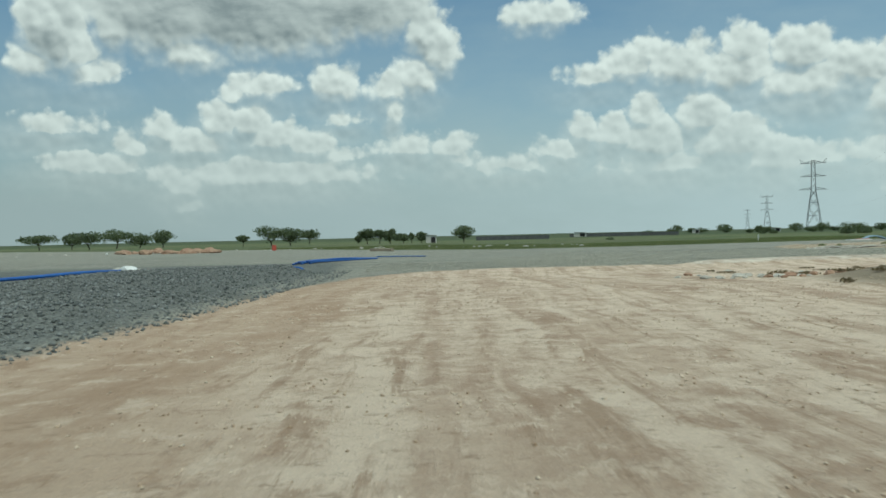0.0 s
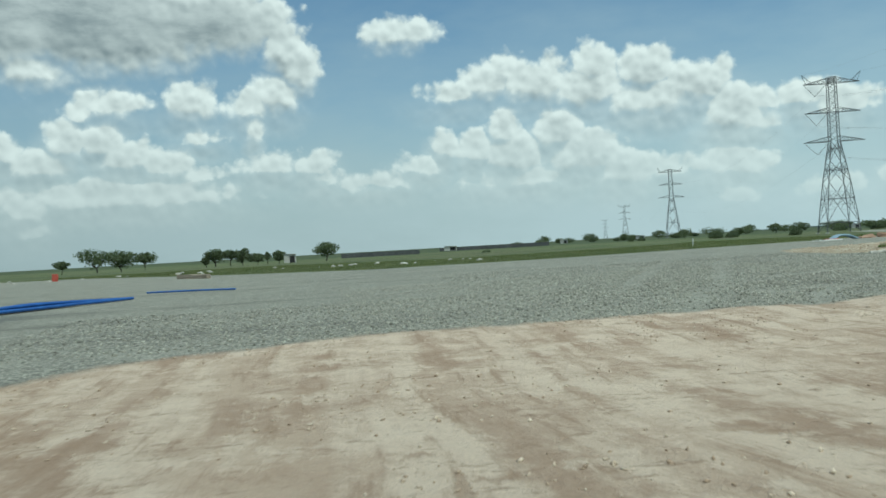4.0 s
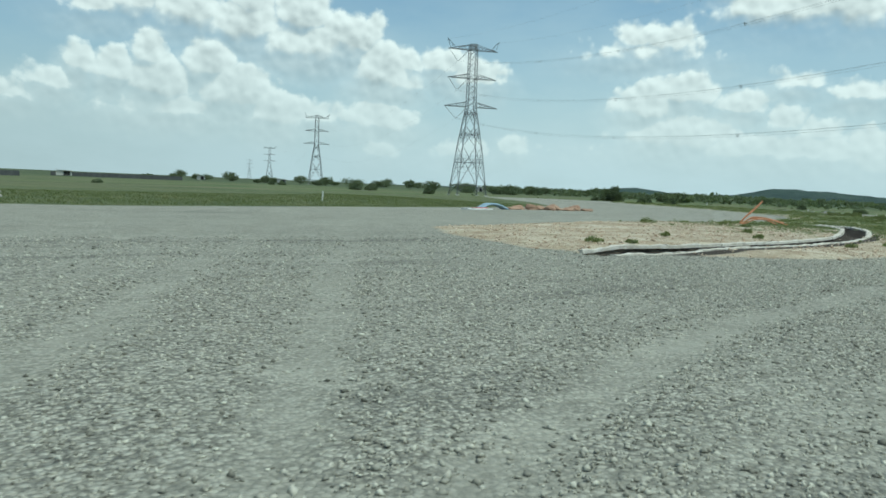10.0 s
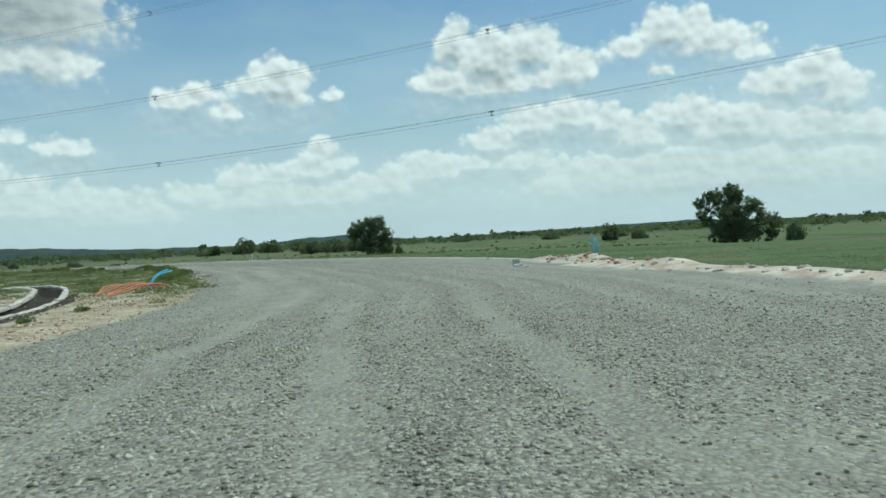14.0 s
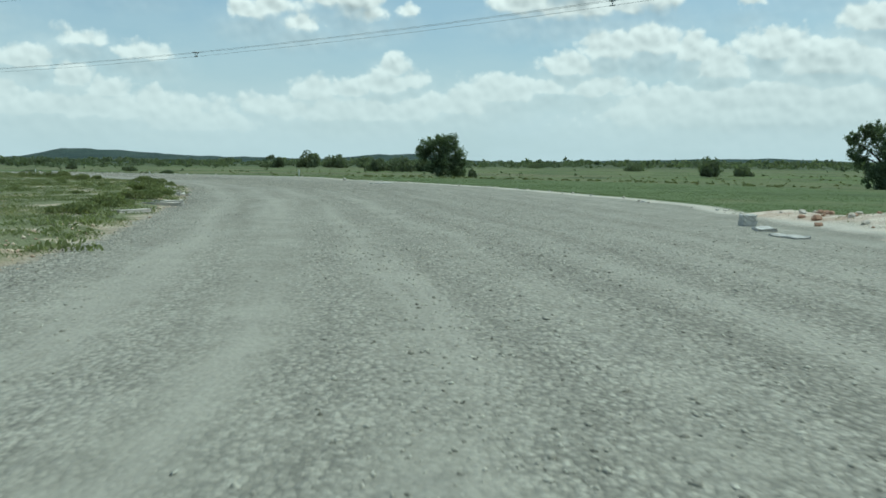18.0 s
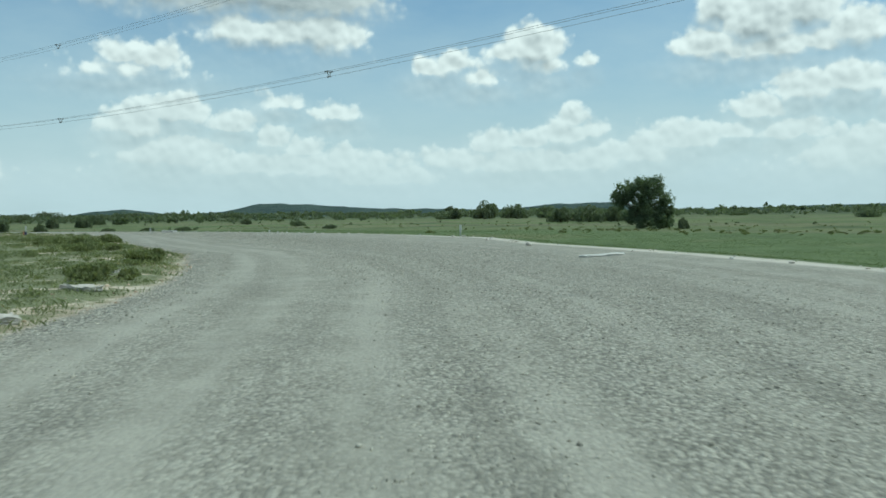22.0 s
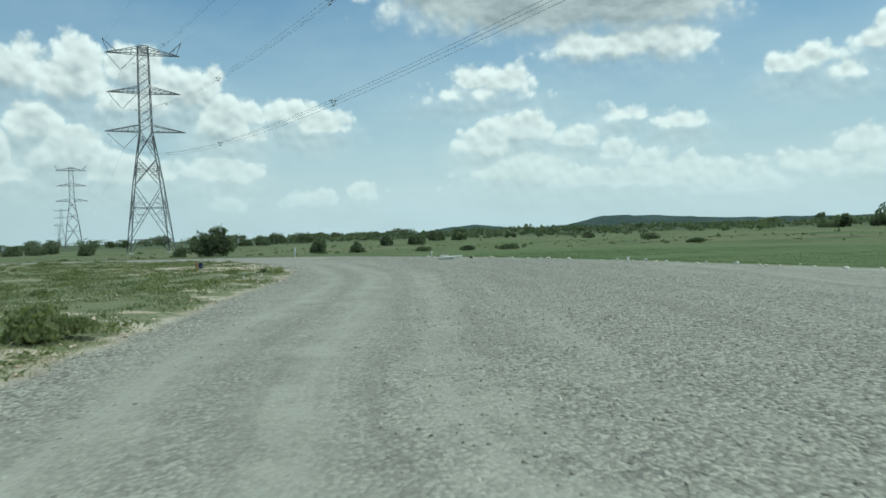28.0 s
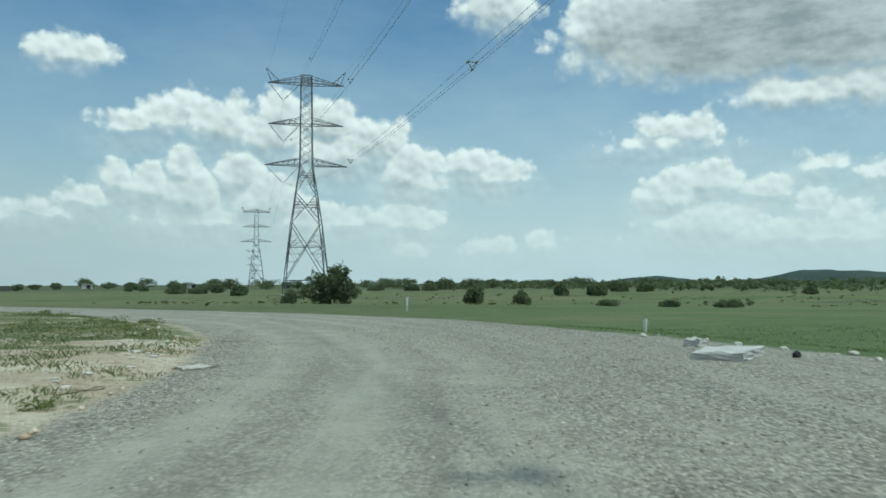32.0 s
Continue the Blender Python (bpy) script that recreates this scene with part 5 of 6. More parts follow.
def slab(x, y, turn, l, w, h, label, lift=0.0, mat=None, name="concrete_slab", tilt=0.0):
    bm = bmesh.new()
    bmesh.ops.create_cube(bm, size=1, matrix=Matrix.Diagonal((l, w, h, 1)))
    bmesh.ops.subdivide_edges(bm, edges=bm.edges[:], cuts=4, use_grid_fill=True)
    r = random.Random(int(x * 10))
    for v in bm.verts:
        edge = (abs(v.co.x) > l * 0.49) + (abs(v.co.y) > w * 0.49) + (abs(v.co.z) > h * 0.49)
        v.co += Vector((r.uniform(-1, 1), r.uniform(-1, 1), r.uniform(-1, 1))) * (0.012 * edge)
    ob = link(name, bm, mat or CONCRETE)
    ob.matrix_world = pose(x, y, z_at(x, y) + h / 2 + lift - 0.02, tilt, 0, turn)
    return tagged(ob, label, name.replace("_", " "))


def post(x, y, high, r, label, mat=None):
    ob = thing("marker_post", x, y, label, "post", 0, None, "marker posts")
    bm = bmesh.new()
    tube(bm, [(0, 0, -0.3), (0, 0.004, high * 0.5), (0.01, 0.0, high)], r, 10)
    part("pole", bm, mat or WHITE, ob)
    bm = bmesh.new()
    tube(bm, [(0.01, 0, high - 0.002), (0.01, 0, high + 0.02)], r * 1.12, 10)
    part("cap", bm, WHITE, ob)
    return ob


post(110.3, 74.6, 0.75, 0.065, "thin white marker post at the road edge")
post(128.65, 135, 0.76, 0.07, "tall thin white marker post in the grass")
post(123.45, 112.2, 0.34, 0.055, "short white marker post beside rubble")
post(116.05, 93.3, 0.18, 0.055, "thick white pipe end at the road edge")
post(36.0, 96.0, 0.7, 0.06, "thin white marker post at the field edge")
slab(118.25, 105.2, 25, 1.4, 0.8, 0.15, "cast concrete manhole slab lying on the stone")
slab(119.65, 107.1, 15, 0.42, 0.3, 0.16, "small pale concrete offcut in the grass")
slab(87.1, 60.7, 62, 0.34, 1.9, 0.07, "long pale concrete strip lying flat", name="concrete_strip")
slab(55.6, 44.1, 10, 0.34, 0.3, 0.27, "square concrete block at the road edge", name="concrete_block")
slab(54.3, 44.0, 0, 0.6, 0.4, 0.08, "flat pale concrete piece on the ground", name="concrete_piece")
slab(52.6, 43.9, 30, 0.75, 0.3, 0.06, "flat white concrete piece on the ground", name="concrete_piece")
slab(108.75, 106.3, 40, 0.75, 0.10, 0.06, "pale timber offcut at the island edge", mat=WOOD, name="timber")
slab(-7.1, 81.8, -54, 4.2, 0.3, 0.3, "dark timber beam lying on the stone", mat=WOOD, name="timber_beam")
slab(110.55, 108.3, 10, 0.5, 0.4, 0.05, "pale flat stone in the weeds", mat=PALE_ROCK, name="flat_stone")
rock(94.0, 65.2, (0.17, 0.14, 0.15), 3, "white rounded rock at the road edge")
rock(119.15, 104.6, (0.08, 0.06, 0.085), 4, "small dark rock beside a concrete slab", RUBBER)
bush(105.65, 102.1, 0.2, 0.26, 460, "small round dark green weed on bare earth", 160, LEAVES, 0.05)


def tyre_rubble():
    r = random.Random(77)
    edge = [(57.5, 42.9), (62, 44.2), (69, 46.5), (75, 49.5), (80, 52.3), (84, 54.9), (90.5, 60.1), (97.07, 66.6), (103.78, 70.82), (109.55, 78.5), (113.15, 85), (116.75, 93.7), (119.55, 103), (120.95, 110.5)]
    pts = bend([Vector((*p, 0)) for p in edge], 260)
    for i in range(120):
        p = r.choice(pts)
        s = r.uniform(0.025, 0.065) * (1.5 if r.random() < 0.12 else 1)
        rock(p.x + r.gauss(0.15, 0.3), p.y - r.gauss(0.15, 0.3), (s * 1.3, s, s * 0.8), 900 + i, "pale broken stone in the rubble along the road edge",
             CONCRETE if r.random() < 0.35 else KERB_DIRT, r.uniform(0, 360), "edge rubble", "stone")
    for i in range(70):
        p = r.choice(bend([Vector((*p, 0)) for p in EDGE_BERM], 80))
        s = r.uniform(0.03, 0.09)
        rock(p.x + r.gauss(0, 0.4), p.y + r.gauss(0.3, 0.45), (s * 1.4, s, s * 0.75), 1200 + i, "pale broken stone on the low earth bank at the site edge",
             KERB_DIRT if r.random() < 0.6 else PALE_ROCK, r.uniform(0, 360), "bank stones", "stone")
    for i in range(60):
        t = r.random()
        x, y = 47 + 11 * t + r.gauss(0, 0.5), 39.2 + 3.2 * t + r.gauss(0, 0.5)
        s = r.uniform(0.03, 0.10)
        rock(x, y, (s * 1.2, s, s * 0.8), 1100 + i, "pale clod of dug earth on the heap", CLOD_HEAP if r.random() < 0.6 else KERB_DIRT, r.uniform(0, 360), "heap clods", "clod")


tyre_rubble()


DRY_LEAVES = scatter_material("dry_leaves", (0.13, 0.10, 0.055), (0.24, 0.19, 0.11))
PALE_BLUE = plain_material("pale_blue_conduit", (0.22, 0.33, 0.42), (0.36, 0.46, 0.53), 3.0, 0.6, bump=0.1)


def builders_heap():
    """Sheets, pipes and red netting dumped beyond the island."""
    slab(42.2, 84.8, 15, 2.6, 0.7, 0.10, "white plastic sheet lying on the ground", 0.0, WHITE, "plastic_sheet")
    slab(42.9, 85.4, 12, 1.2, 0.5, 0.14, "dull red plastic sheet heaped on the ground", 0.0, RED, "plastic_sheet")
    conduit_bundle(44.4, 85.8, 10, [[(-1.3, 0.16 * i, 0.0), (-0.5, 0.16 * i, 0.34), (0.5, 0.16 * i, 0.32), (1.5, 0.16 * i, 0.0)] for i in range(4)], [PALE_BLUE] * 4, "pale blue conduits arched over the ground", 0.07)
    for i in range(13):
        rock(46.8 + i * 0.62, 86.9 + 0.3 * (i % 3), (0.5, 0.4, 0.16 + 0.05 * (i % 4)), 1300 + i, "low mound of reddish dug earth", CLOD_HEAP, i * 40, "earth mounds", "earth_mound")


builders_heap()


def far_litter():
    r = random.Random(8)
    for i in range(46):
        b = r.uniform(-29, 10)
        d = 112 - 1.0 * max(0, b + 12) + r.uniform(-6, 8)
        x, y = polar(b, d)
        s = r.uniform(0.07, 0.20)
        rock(x, y, (s * 1.6, s, s * 0.7), 1400 + i, "pale lump of rubble at the field edge", WHITE if r.random() < 0.15 else PALE_ROCK, r.uniform(0, 360), "field edge rubble", "rubble_lump")
    for i in range(22):
        x, y = polar(r.uniform(-22.5, -16.5), r.uniform(100, 112))
        rock(x, y, (r.uniform(0.5, 1.2), 0.6, r.uniform(0.25, 0.5)), 1500 + i, "reddish mound of dug earth at the field edge", CLOD_HEAP, r.uniform(0, 360), "earth mounds", "earth_mound")
    slab(*polar(-12.4, 108), 20, 0.5, 0.4, 0.7, "red plastic barrier lying by the field", 0.0, RED, "barrier")


far_litter()


# ---------------------------------------------------------------- far buildings
def block_wall(b0, b1, d, high, label):
    """A long boundary wall of grey blocks with piers."""
    (ax, ay), (bx, by) = polar(b0, d), polar(b1, d)
    n, turn = 12, math.degrees(math.atan2(by - ay, bx - ax))
    length = math.hypot(bx - ax, by - ay)
    ob = thing("boundary_wall", ax, ay, label, "wall", turn, -1.2)
    for i in range(n):
        bm = bmesh.new()
        bmesh.ops.create_cube(bm, size=1, matrix=Matrix.Translation(((i + 0.5) * length / n, 0, high / 2 + 0.03 * (i % 2))) @ Matrix.Diagonal((length / n - 0.3, 0.2, high, 1)))
        part("wall_panel", bm, BRICK_WALL, ob)
        bm = bmesh.new()
        bmesh.ops.create_cube(bm, size=1, matrix=Matrix.Translation((i * length / n, 0, high / 2)) @ Matrix.Diagonal((0.3, 0.35, high + 0.1, 1)))
        part("pier", bm, BRICK_WALL, ob)


block_wall(1.67, 6.8, 378, 1.9, "long low grey block boundary wall beyond the field")
block_wall(8.2, 15.5, 480, 2.0, "long low grey block boundary wall among trees")


def hut(b, d, w, high, label):
    x, y = polar(b, d)
    ob = thing("hut", x, y, label, "hut", -b, -0.9)
    bm = bmesh.new()
    bmesh.ops.create_cube(bm, size=1, matrix=Matrix.Translation((0, 0, high / 2)) @ Matrix.Diagonal((w, w * 0.8, high, 1)))
    part("wall", bm, CONCRETE, ob)
    bm = bmesh.new()
    bmesh.ops.create_cube(bm, size=1, matrix=Matrix.Translation((0, 0, high + 0.08)) @ pose(0, 0, 0, 0, 5, 0) @ Matrix.Diagonal((w * 1.15, w * 0.95, 0.12, 1)))
    part("roof", bm, CONCRETE, ob)
    bm = bmesh.new()
    bmesh.ops.create_cube(bm, size=1, matrix=Matrix.Translation((w * 0.18, -w * 0.4, high * 0.42)) @ Matrix.Diagonal((w * 0.42, 0.06, high * 0.75, 1)))
    part("door", bm, RUBBER, ob)


hut(-1.5, 262, 3.4, 2.5, "small white hut with a dark doorway")
for b, d, w, h in ((8.9, 470, 7, 2.4), (16.6, 600, 5, 2.6), (21.6, 620, 6, 2.6), (34.2, 520, 4, 2.4)):
    hut(b, d, w, h, "distant pale flat-roofed building among trees")


# ---------------------------------------------------------------- loose stone, clods and grass
def pebbles(name, x, y, lo, hi, mat, label, seed, sink=0.25):
    """Angular stones, each a squashed and jittered octahedron."""
    r = np.random.default_rng(seed)
    n = len(x)
    base = np.array([(1, 0, 0), (-1, 0, 0), (0, 1, 0), (0, -1, 0), (0, 0, 1), (0, 0, -1)], float)
    tri = np.array([(0, 2, 4), (2, 1, 4), (1, 3, 4), (3, 0, 4), (2, 0, 5), (1, 2, 5), (3, 1, 5), (0, 3, 5)])
    s = (lo + (hi - lo) * r.random(n) ** 2.2)[:, None, None]
    v = base[None] * r.uniform(0.55, 1.25, (n, 6, 1)) + r.normal(0, 0.22, (n, 6, 3))
    v *= s * r.uniform(0.6, 1.1, (n, 1, 3)) * (1, 1, 0.75)
    a = r.uniform(0, 6.28, n)
    c, t = np.cos(a)[:, None], np.sin(a)[:, None]
    px, py = v[:, :, 0] * c - v[:, :, 1] * t, v[:, :, 0] * t + v[:, :, 1] * c
    z = height(x, y)
    out = np.stack([px + x[:, None], py + y[:, None], v[:, :, 2] + z[:, None] + s[:, :, 0] * sink], 2).reshape(-1, 3)
    f = (tri[None] + 6 * np.arange(n)[:, None, None]).reshape(-1, 3)
    ob = mesh_from(name, out, f, mat)
    return tagged(ob, label, "stones", kind="stuff")


def spread(n, seed, reach, keep):
    """Points strewn along the road."""
    r = np.random.default_rng(seed)
    line = np.array(ROADLINE, float)
    seg = np.hypot(*np.diff(line, axis=0).T)
    at = r.uniform(0, seg.sum(), n)
    i = np.clip(np.searchsorted(np.cumsum(seg), at), 0, len(seg) - 1)
    t = ((at - np.r_[0, np.cumsum(seg)][i]) / seg[i])[:, None]
    d = (line[i + 1] - line[i]) / seg[i][:, None]
    side = np.clip(r.normal(0, 0.5, n), -1.3, 1.3)[:, None] * reach
    p = line[i] + d * seg[i][:, None] * t + np.stack([-d[:, 1], d[:, 0]], 1) * side
    ok = keep(p[:, 0], p[:, 1])
    return p[ok, 0], p[ok, 1]


on_gravel = lambda x, y: (inside(SITE, x, y) > 0.1) & (inside(SAND, x, y) < 0.05) & (inside(ISLAND, x, y) < 0.05)  # noqa: E731
patchy = lambda x, y, k: np.sin(x * 0.9 + 2 * np.sin(y * 0.5)) * np.sin(y * 0.8 + 1.7 * np.sin(x * 0.4)) > k  # noqa: E731
gx, gy = spread(250000, 41, 8.5, on_gravel)
ex, ey = np.random.default_rng(6).uniform(2, 34, 90000), np.random.default_rng(16).uniform(37, 52, 90000)
ok = on_gravel(ex, ey)
gx, gy = np.r_[gx, ex[ok]], np.r_[gy, ey[ok]]
keep = np.random.default_rng(4).random(len(gx)) < (1 - 1.2 * dusty(gx, gy))
pebbles("loose_gravel", gx[keep], gy[keep], 0.009, 0.032, STONE, "loose grey angular crushed stone on the roadway", 42, 0.05)
cx, cy = np.random.default_rng(61).uniform(6, 62, 120000), np.random.default_rng(62).uniform(38, 60, 120000)
ok = on_gravel(cx, cy) & (np.random.default_rng(63).random(120000) < 0.75 * (1 - dusty(cx, cy)) * ease(44 - cx, 0, 18))
pebbles("coarse_gravel", cx[ok], cy[ok], 0.012, 0.038, STONE_MIXED, "coarse light and dark crushed stone strewn over the roadway", 64, 0.15)
cx, cy = spread(60000, 65, 8.5, lambda x, y: on_gravel(x, y) & (x > 45))
ok = np.random.default_rng(66).random(len(cx)) < 0.9 * (0.62 - dusty(cx, cy))
pebbles("coarse_gravel", cx[ok], cy[ok], 0.010, 0.028, STONE, "coarse light and dark crushed stone beside the wheel tracks", 67, 0.1)
r9 = np.random.default_rng(9)
px, py = r9.uniform(-17, -4.6, 26000), r9.uniform(0, 38, 26000)
ok = inside(SAND, px, py) < 0.3
pebbles("gravel_bank", px[ok], py[ok], 0.018, 0.07, STONE_DARK, "bank of coarse dark grey crushed stone", 43)
px, py = r9.uniform(-4, 14, 12000), r9.uniform(36.8, 44, 12000)
ok = on_gravel(px, py)
pebbles("gravel_edge", px[ok], py[ok], 0.014, 0.042, STONE, "coarse grey crushed stone at the edge of the sandy track", 44)
px, py = r9.uniform(-5.5, 14, 34000), r9.uniform(1, 37.5, 34000)
ok = (inside(SAND, px, py) > 0) & (r9.random(34000) < np.where(patchy(px, py, 0.1), 0.9, 0.2))
pebbles("earth_clods", px[ok], py[ok], 0.006, 0.030, CLOD, "small clods and stones on sandy earth", 45)
qx, qy = np.random.default_rng(91).uniform(22, 48, 26000), np.random.default_rng(92).uniform(51, 71, 26000)
ok = (inside(ISLAND, qx, qy) > 0) & (along(TRENCH, qx, qy) > 0.75) & (np.random.default_rng(93).random(26000) < np.where(patchy(qx * 1.4, qy * 1.4, 0.15), 0.7, 0.10))
pebbles("dug_earth_clods", qx[ok], qy[ok], 0.010, 0.062, CLOD, "clods and broken stones on dug pale earth", 94)
px, py = r9.uniform(22, 112, 42000), r9.uniform(50, 128, 42000)
sd = inside(ISLAND, px, py)
ok = (sd > -0.2) & ((px < 46) | (sd < 1.3)) & (r9.random(42000) < np.where(px < 46, 0.7, 0.8))
pebbles("island_clods", px[ok], py[ok], 0.012, 0.07, CLOD, "clods and pale stones on dug earth", 46)


def blades(name, x, y, tall, mat, label, seed, per=10, spread_=0.14, width=0.014):
    """Tufts of grass: thin bent blades fanning out from each foot."""
    r = np.random.default_rng(seed)
    n = len(x) * per
    fx, fy = np.repeat(x, per) + r.normal(0, spread_, n), np.repeat(y, per) + r.normal(0, spread_, n)
    z = height(fx, fy)
    h = np.repeat(tall, per) * r.uniform(0.45, 1.15, n)
    a = r.uniform(0, 6.28, n)
    lean = r.uniform(0.4, 1.5, n) * h
    wx, wy = np.cos(a + 1.57) * width * (0.5 + h * 2), np.sin(a + 1.57) * width * (0.5 + h * 2)
    p0 = np.stack([fx - wx, fy - wy, z - 0.02], 1)
    p1 = np.stack([fx + wx, fy + wy, z - 0.02], 1)
    mx, my = fx + np.cos(a) * lean * 0.4, fy + np.sin(a) * lean * 0.4
    p2 = np.stack([mx + wx * 0.7, my + wy * 0.7, z + h * 0.62], 1)
    p3 = np.stack([fx + np.cos(a) * lean, fy + np.sin(a) * lean, z + h], 1)
    v = np.stack([p0, p1, p2, p3], 1).reshape(-1, 3)
    ob = mesh_from(name, v, np.arange(4 * n).reshape(-1, 4), mat)
    return tagged(ob, label, "grass", kind="stuff")


px, py = r9.uniform(36, 112, 150000), r9.uniform(52, 142, 150000)
sd = inside(ISLAND, px, py)
near = along(ROADLINE, px, py)
lush = patchy(px * 1.3, py * 1.3, -0.25) & (r9.random(150000) < ease(px, 36, 50))
ok = (sd > 0.1) & (along(TRENCH, px, py) > 0.8) & lush & (r9.random(150000) < ease(34 - near, 0, 26))
blades("island_weeds", px[ok], py[ok], 0.03 + 0.07 * r9.random(ok.sum()) ** 2, GRASS, "rough green and straw-coloured weeds on the island", 51, 9, 0.12, 0.008)


def weed_mounds(n, seed):
    """Rounded mounds of leafy weeds over the island, thickest along its edge."""
    r = np.random.default_rng(seed)
    x, y = r.uniform(38, 113, n), r.uniform(52, 140, n)
    edge, road = inside(ISLAND, x, y), along(ROADLINE, x, y)
    ok = (edge > 0.35) & (along(TRENCH, x, y) > 1.3) & (road < 26) & (r.random(n) < ease(x, 38, 50) * (0.35 + 0.65 * ease(4 - edge, 0, 3)))
    ok &= (x - 108.7) ** 2 + (y - 109.0) ** 2 > 14
    ok &= patchy(x * 0.9 + 3, y * 0.9, -0.2)
    x, y = x[ok], y[ok]
    z, V, F, k = height(x, y), [], [], 0
    for i in range(len(x)):
        h = r.uniform(0.10, 0.30)
        v, f, _ = leaf_cloud(seed * 77 + i, 110, h * r.uniform(1.3, 3.0), h * r.uniform(1.3, 3.0), h, 0.030, 8, 0.4)
        v[:, 2] = np.abs(v[:, 2])
        V.append(v + (x[i], y[i], z[i])), F.append(f + k)
        k += len(v)
    ob = mesh_from("weed_mounds", np.concatenate(V), np.concatenate(F), LEAVES_PALE)
    tagged(ob, "rounded mounds of yellow-green leafy weeds on the island", "weeds", kind="stuff")


weed_mounds(5200, 57)
fx, fy = spread(46000, 52, 34, lambda x, y: (inside(SITE, x, y) < -0.5) & (inside(SITE, x, y) > -38))
blades("field_grass", fx, fy, 0.02 + 0.035 * np.random.default_rng(2).random(len(fx)), FIELD_GRASS, "short bright green pasture grass beside the road", 53, 8, 0.28, 0.012)
px, py = r9.uniform(-30, 60, 30000), r9.uniform(78, 130, 30000)
sd = inside(SITE, px, py)
ok = (sd < -0.5) & (sd > -25)
blades("north_field_grass", px[ok], py[ok], 0.05 + 0.07 * r9.random(ok.sum()), MEADOW, "green pasture grass north of the site", 54, 6, 0.35, 0.02)
weeds = random.Random(61)
for i in range(44):
    while True:
        x, y = weeds.uniform(38, 110), weeds.uniform(52, 138)
        s, d = float(inside(ISLAND, np.array([x]), np.array([y]))[0]), float(along(ROADLINE, np.array([x]), np.array([y]))[0])
        if s > 0.8 and d < 22 and float(along(TRENCH, np.array([x]), np.array([y]))[0]) > 1.4:
            break
    h = weeds.uniform(0.18, 0.42)
    bush(x, y, h, h * weeds.uniform(2.0, 4.0), 600 + i, "low green weed clump on the island", 420, LEAVES_PALE, 0.026, group="island weeds")
for x, y, h, w in ((25.5, 56.2, 0.25, 0.9), (26.4, 55.6, 0.2, 0.5), (31, 58.5, 0.2, 0.5), (35, 57.8, 0.22, 0.5), (34.6, 54.2, 0.2, 0.5), (37.2, 54.4, 0.18, 0.5), (52.5, 67.5, 0.5, 2.2), (47.5, 55.6, 0.32, 1.5), (50.5, 57.6, 0.35, 2.0)):
    bush(x, y, h, w, int(x * 37), "dry low weed on dug earth", 150, LEAVES_PALE, 0.04, group="dry weeds")

# dry growth and broken pieces beside the sandy track
for i in range(26):
    x, y = weeds.uniform(9.5, 15.5), weeds.uniform(18, 34)
    bush(x, y, weeds.uniform(0.08, 0.2), weeds.uniform(0.4, 1.2), 700 + i, "dry brownish weed at the side of the sandy track", 110, DRY_LEAVES, 0.035, group="trackside weeds")
    if i % 3 == 0:
        rock(x + 0.5, y - 0.4, (0.14, 0.1, 0.07), 1700 + i, "pale broken stone beside the sandy track", PALE_ROCK, i * 25, "trackside stones", "stone")
slab(10.6, 25.5, 20, 0.9, 0.45, 0.08, "flat white concrete piece beside the sandy track", mat=WHITE, name="concrete_piece")
for i, (x, y, l) in enumerate(((67.4, 64.2, 0.9), (66.4, 63.5, 0.5), (69.0, 65.3, 0.6), (72.6, 67.6, 0.8), (76.2, 70.4, 0.5), (59.5, 60.6, 1.2), (61.0, 61.2, 0.9), (80.1, 73.4, 0.5), (55.6, 59.3, 1.0))):
    slab(x, y, 25 + 17 * i, l, 0.4, 0.10, "pale broken mortar piece at the island edge", mat=PALE_ROCK, name="mortar_piece", tilt=4)
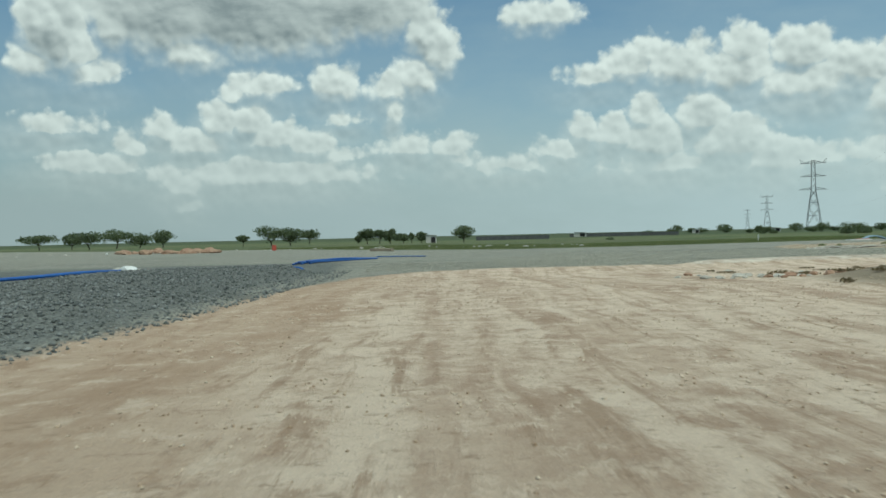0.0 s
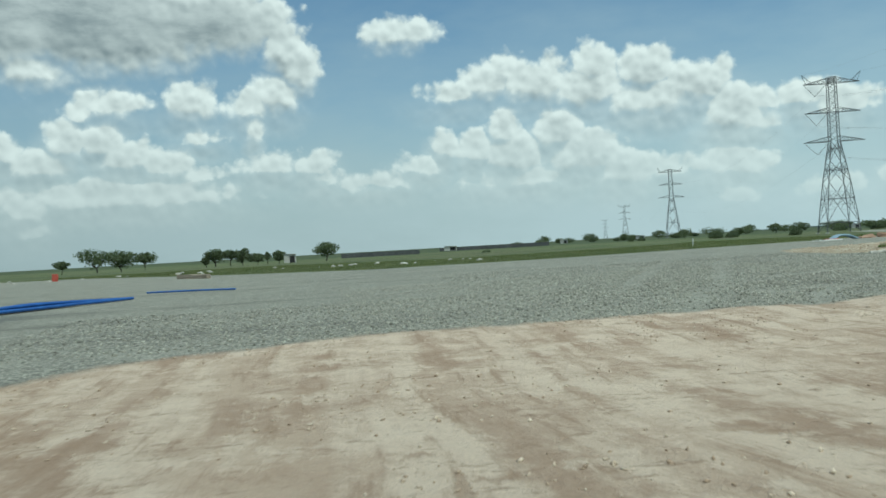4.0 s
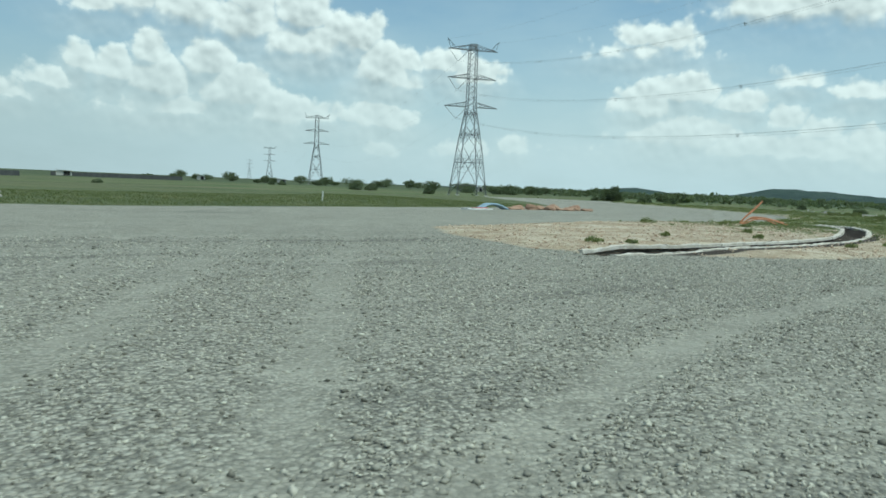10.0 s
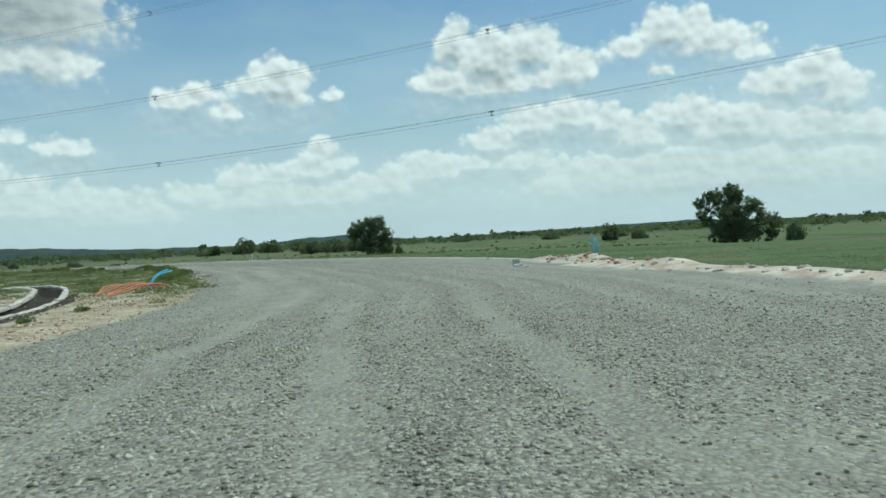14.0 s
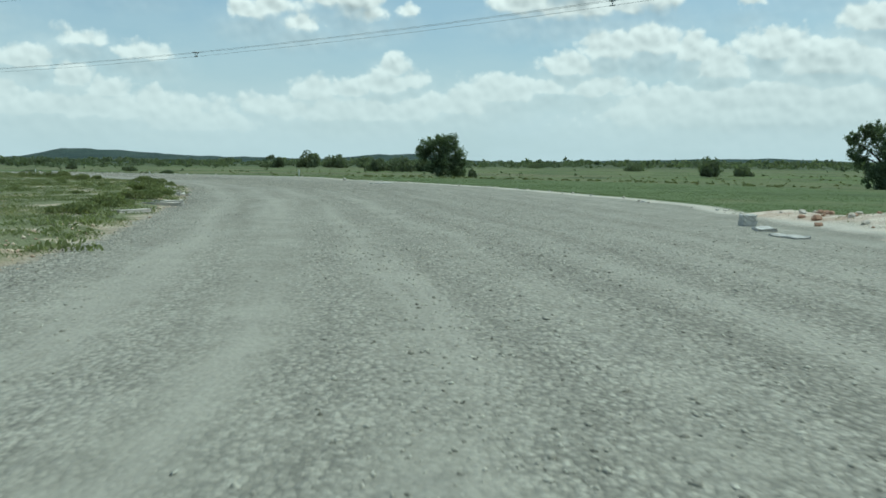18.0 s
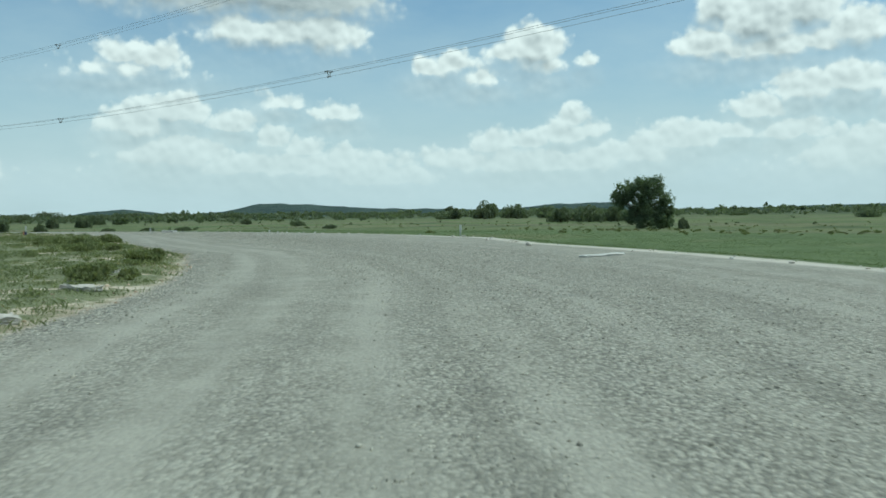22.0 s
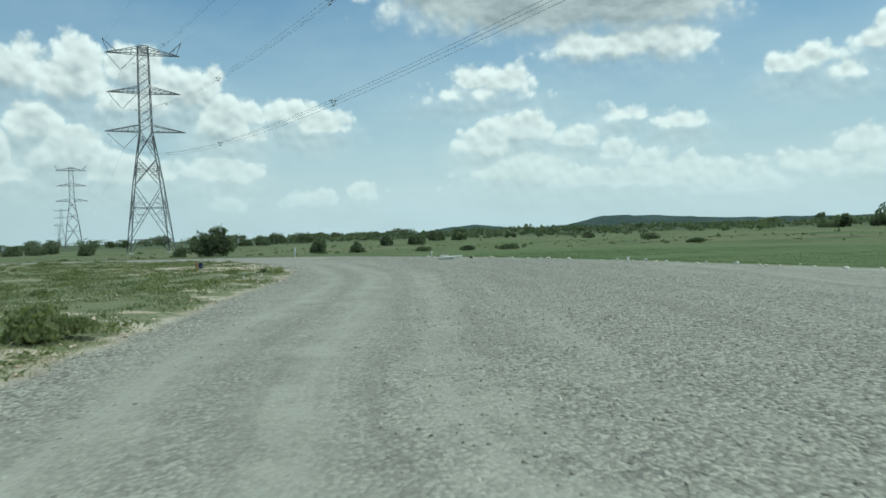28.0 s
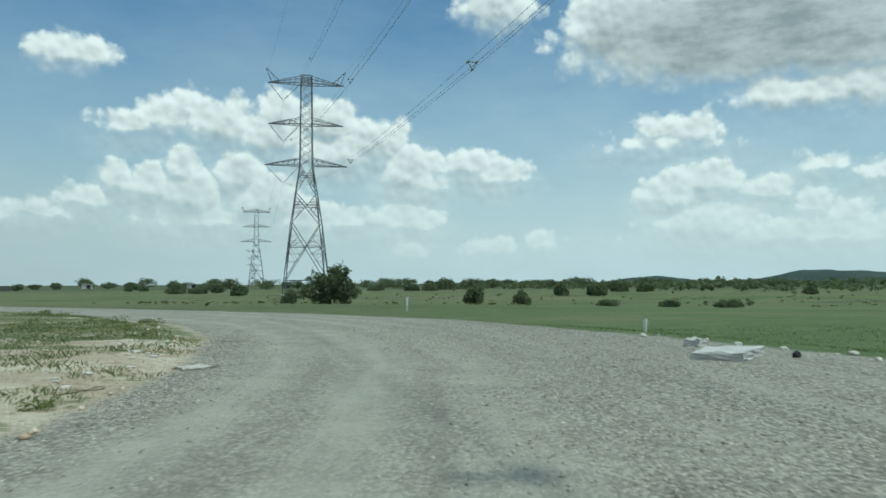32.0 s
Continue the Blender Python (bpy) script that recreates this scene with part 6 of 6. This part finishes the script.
# rubbish and pale rubble on the dark stone bank
litter = random.Random(15)
for i in range(16):
    x, y = litter.uniform(-17.5, -13.2), litter.uniform(33.5, 36.5)
    s = litter.uniform(0.08, 0.24)
    rock(x, y, (s * 1.5, s, s * 0.8), 1800 + i, "pale lump of rubble on dark crushed stone", WHITE if i % 4 == 0 else CLOD_HEAP if i % 3 else PALE_ROCK, i * 31, "bank rubble", "rubble_lump")
for i in range(34):
    t = litter.random()
    x, y = 7.4 + 5.5 * t + litter.gauss(0, 0.5), 26.8 - 4.2 * t + litter.gauss(0, 0.9)
    s = litter.uniform(0.04, 0.13)
    rock(x, y, (s * 1.6, s, s * 0.7), 1850 + i, "broken stone in rubble beside the sandy track", PALE_ROCK if i % 3 else CLOD_HEAP, i * 37, "track rubble", "stone")
for i in range(38):
    t = litter.random()
    p = bend([Vector((102.75, 97.5, 0)), Vector((105.55, 101.3, 0)), Vector((108.35, 105.5, 0)), Vector((110.35, 109.5, 0)), Vector((111.75, 114, 0))], 60)[int(t * 59)]
    s = litter.uniform(0.02, 0.055)
    rock(p.x - abs(litter.gauss(0.1, 0.5)), p.y + abs(litter.gauss(0.05, 0.3)), (s * 1.7, s * 1.1, s * 0.6), 1900 + i, "pale stone in the bare rim of the weeds", PALE_ROCK if i % 3 else KERB_DIRT, i * 41, "rim stones", "stone")
# rounded bushes along the edge of the weeds
for i, (x, y, h, w) in enumerate(((85.6, 80.4, 0.55, 2.4), (90.2, 88.2, 0.5, 2.2), (91.6, 87.2, 0.55, 2.0), (93.4, 87.6, 0.6, 2.2), (79.5, 72.6, 0.45, 1.8), (81.6, 74.2, 0.4, 1.4),
                                  (74.6, 69.2, 0.5, 2.0), (68.5, 66.2, 0.5, 2.6), (61.8, 62.8, 0.4, 2.0), (57.5, 61.2, 0.42, 2.4), (64.5, 63.6, 0.35, 1.6), (54.5, 60.0, 0.4, 2.0))):
    bush(x, y, h * 1.0, w * 0.9, 2000 + i, "rounded green bush at the edge of the weeds", 2600, LEAVES_PALE, 0.042, group="edge bushes")
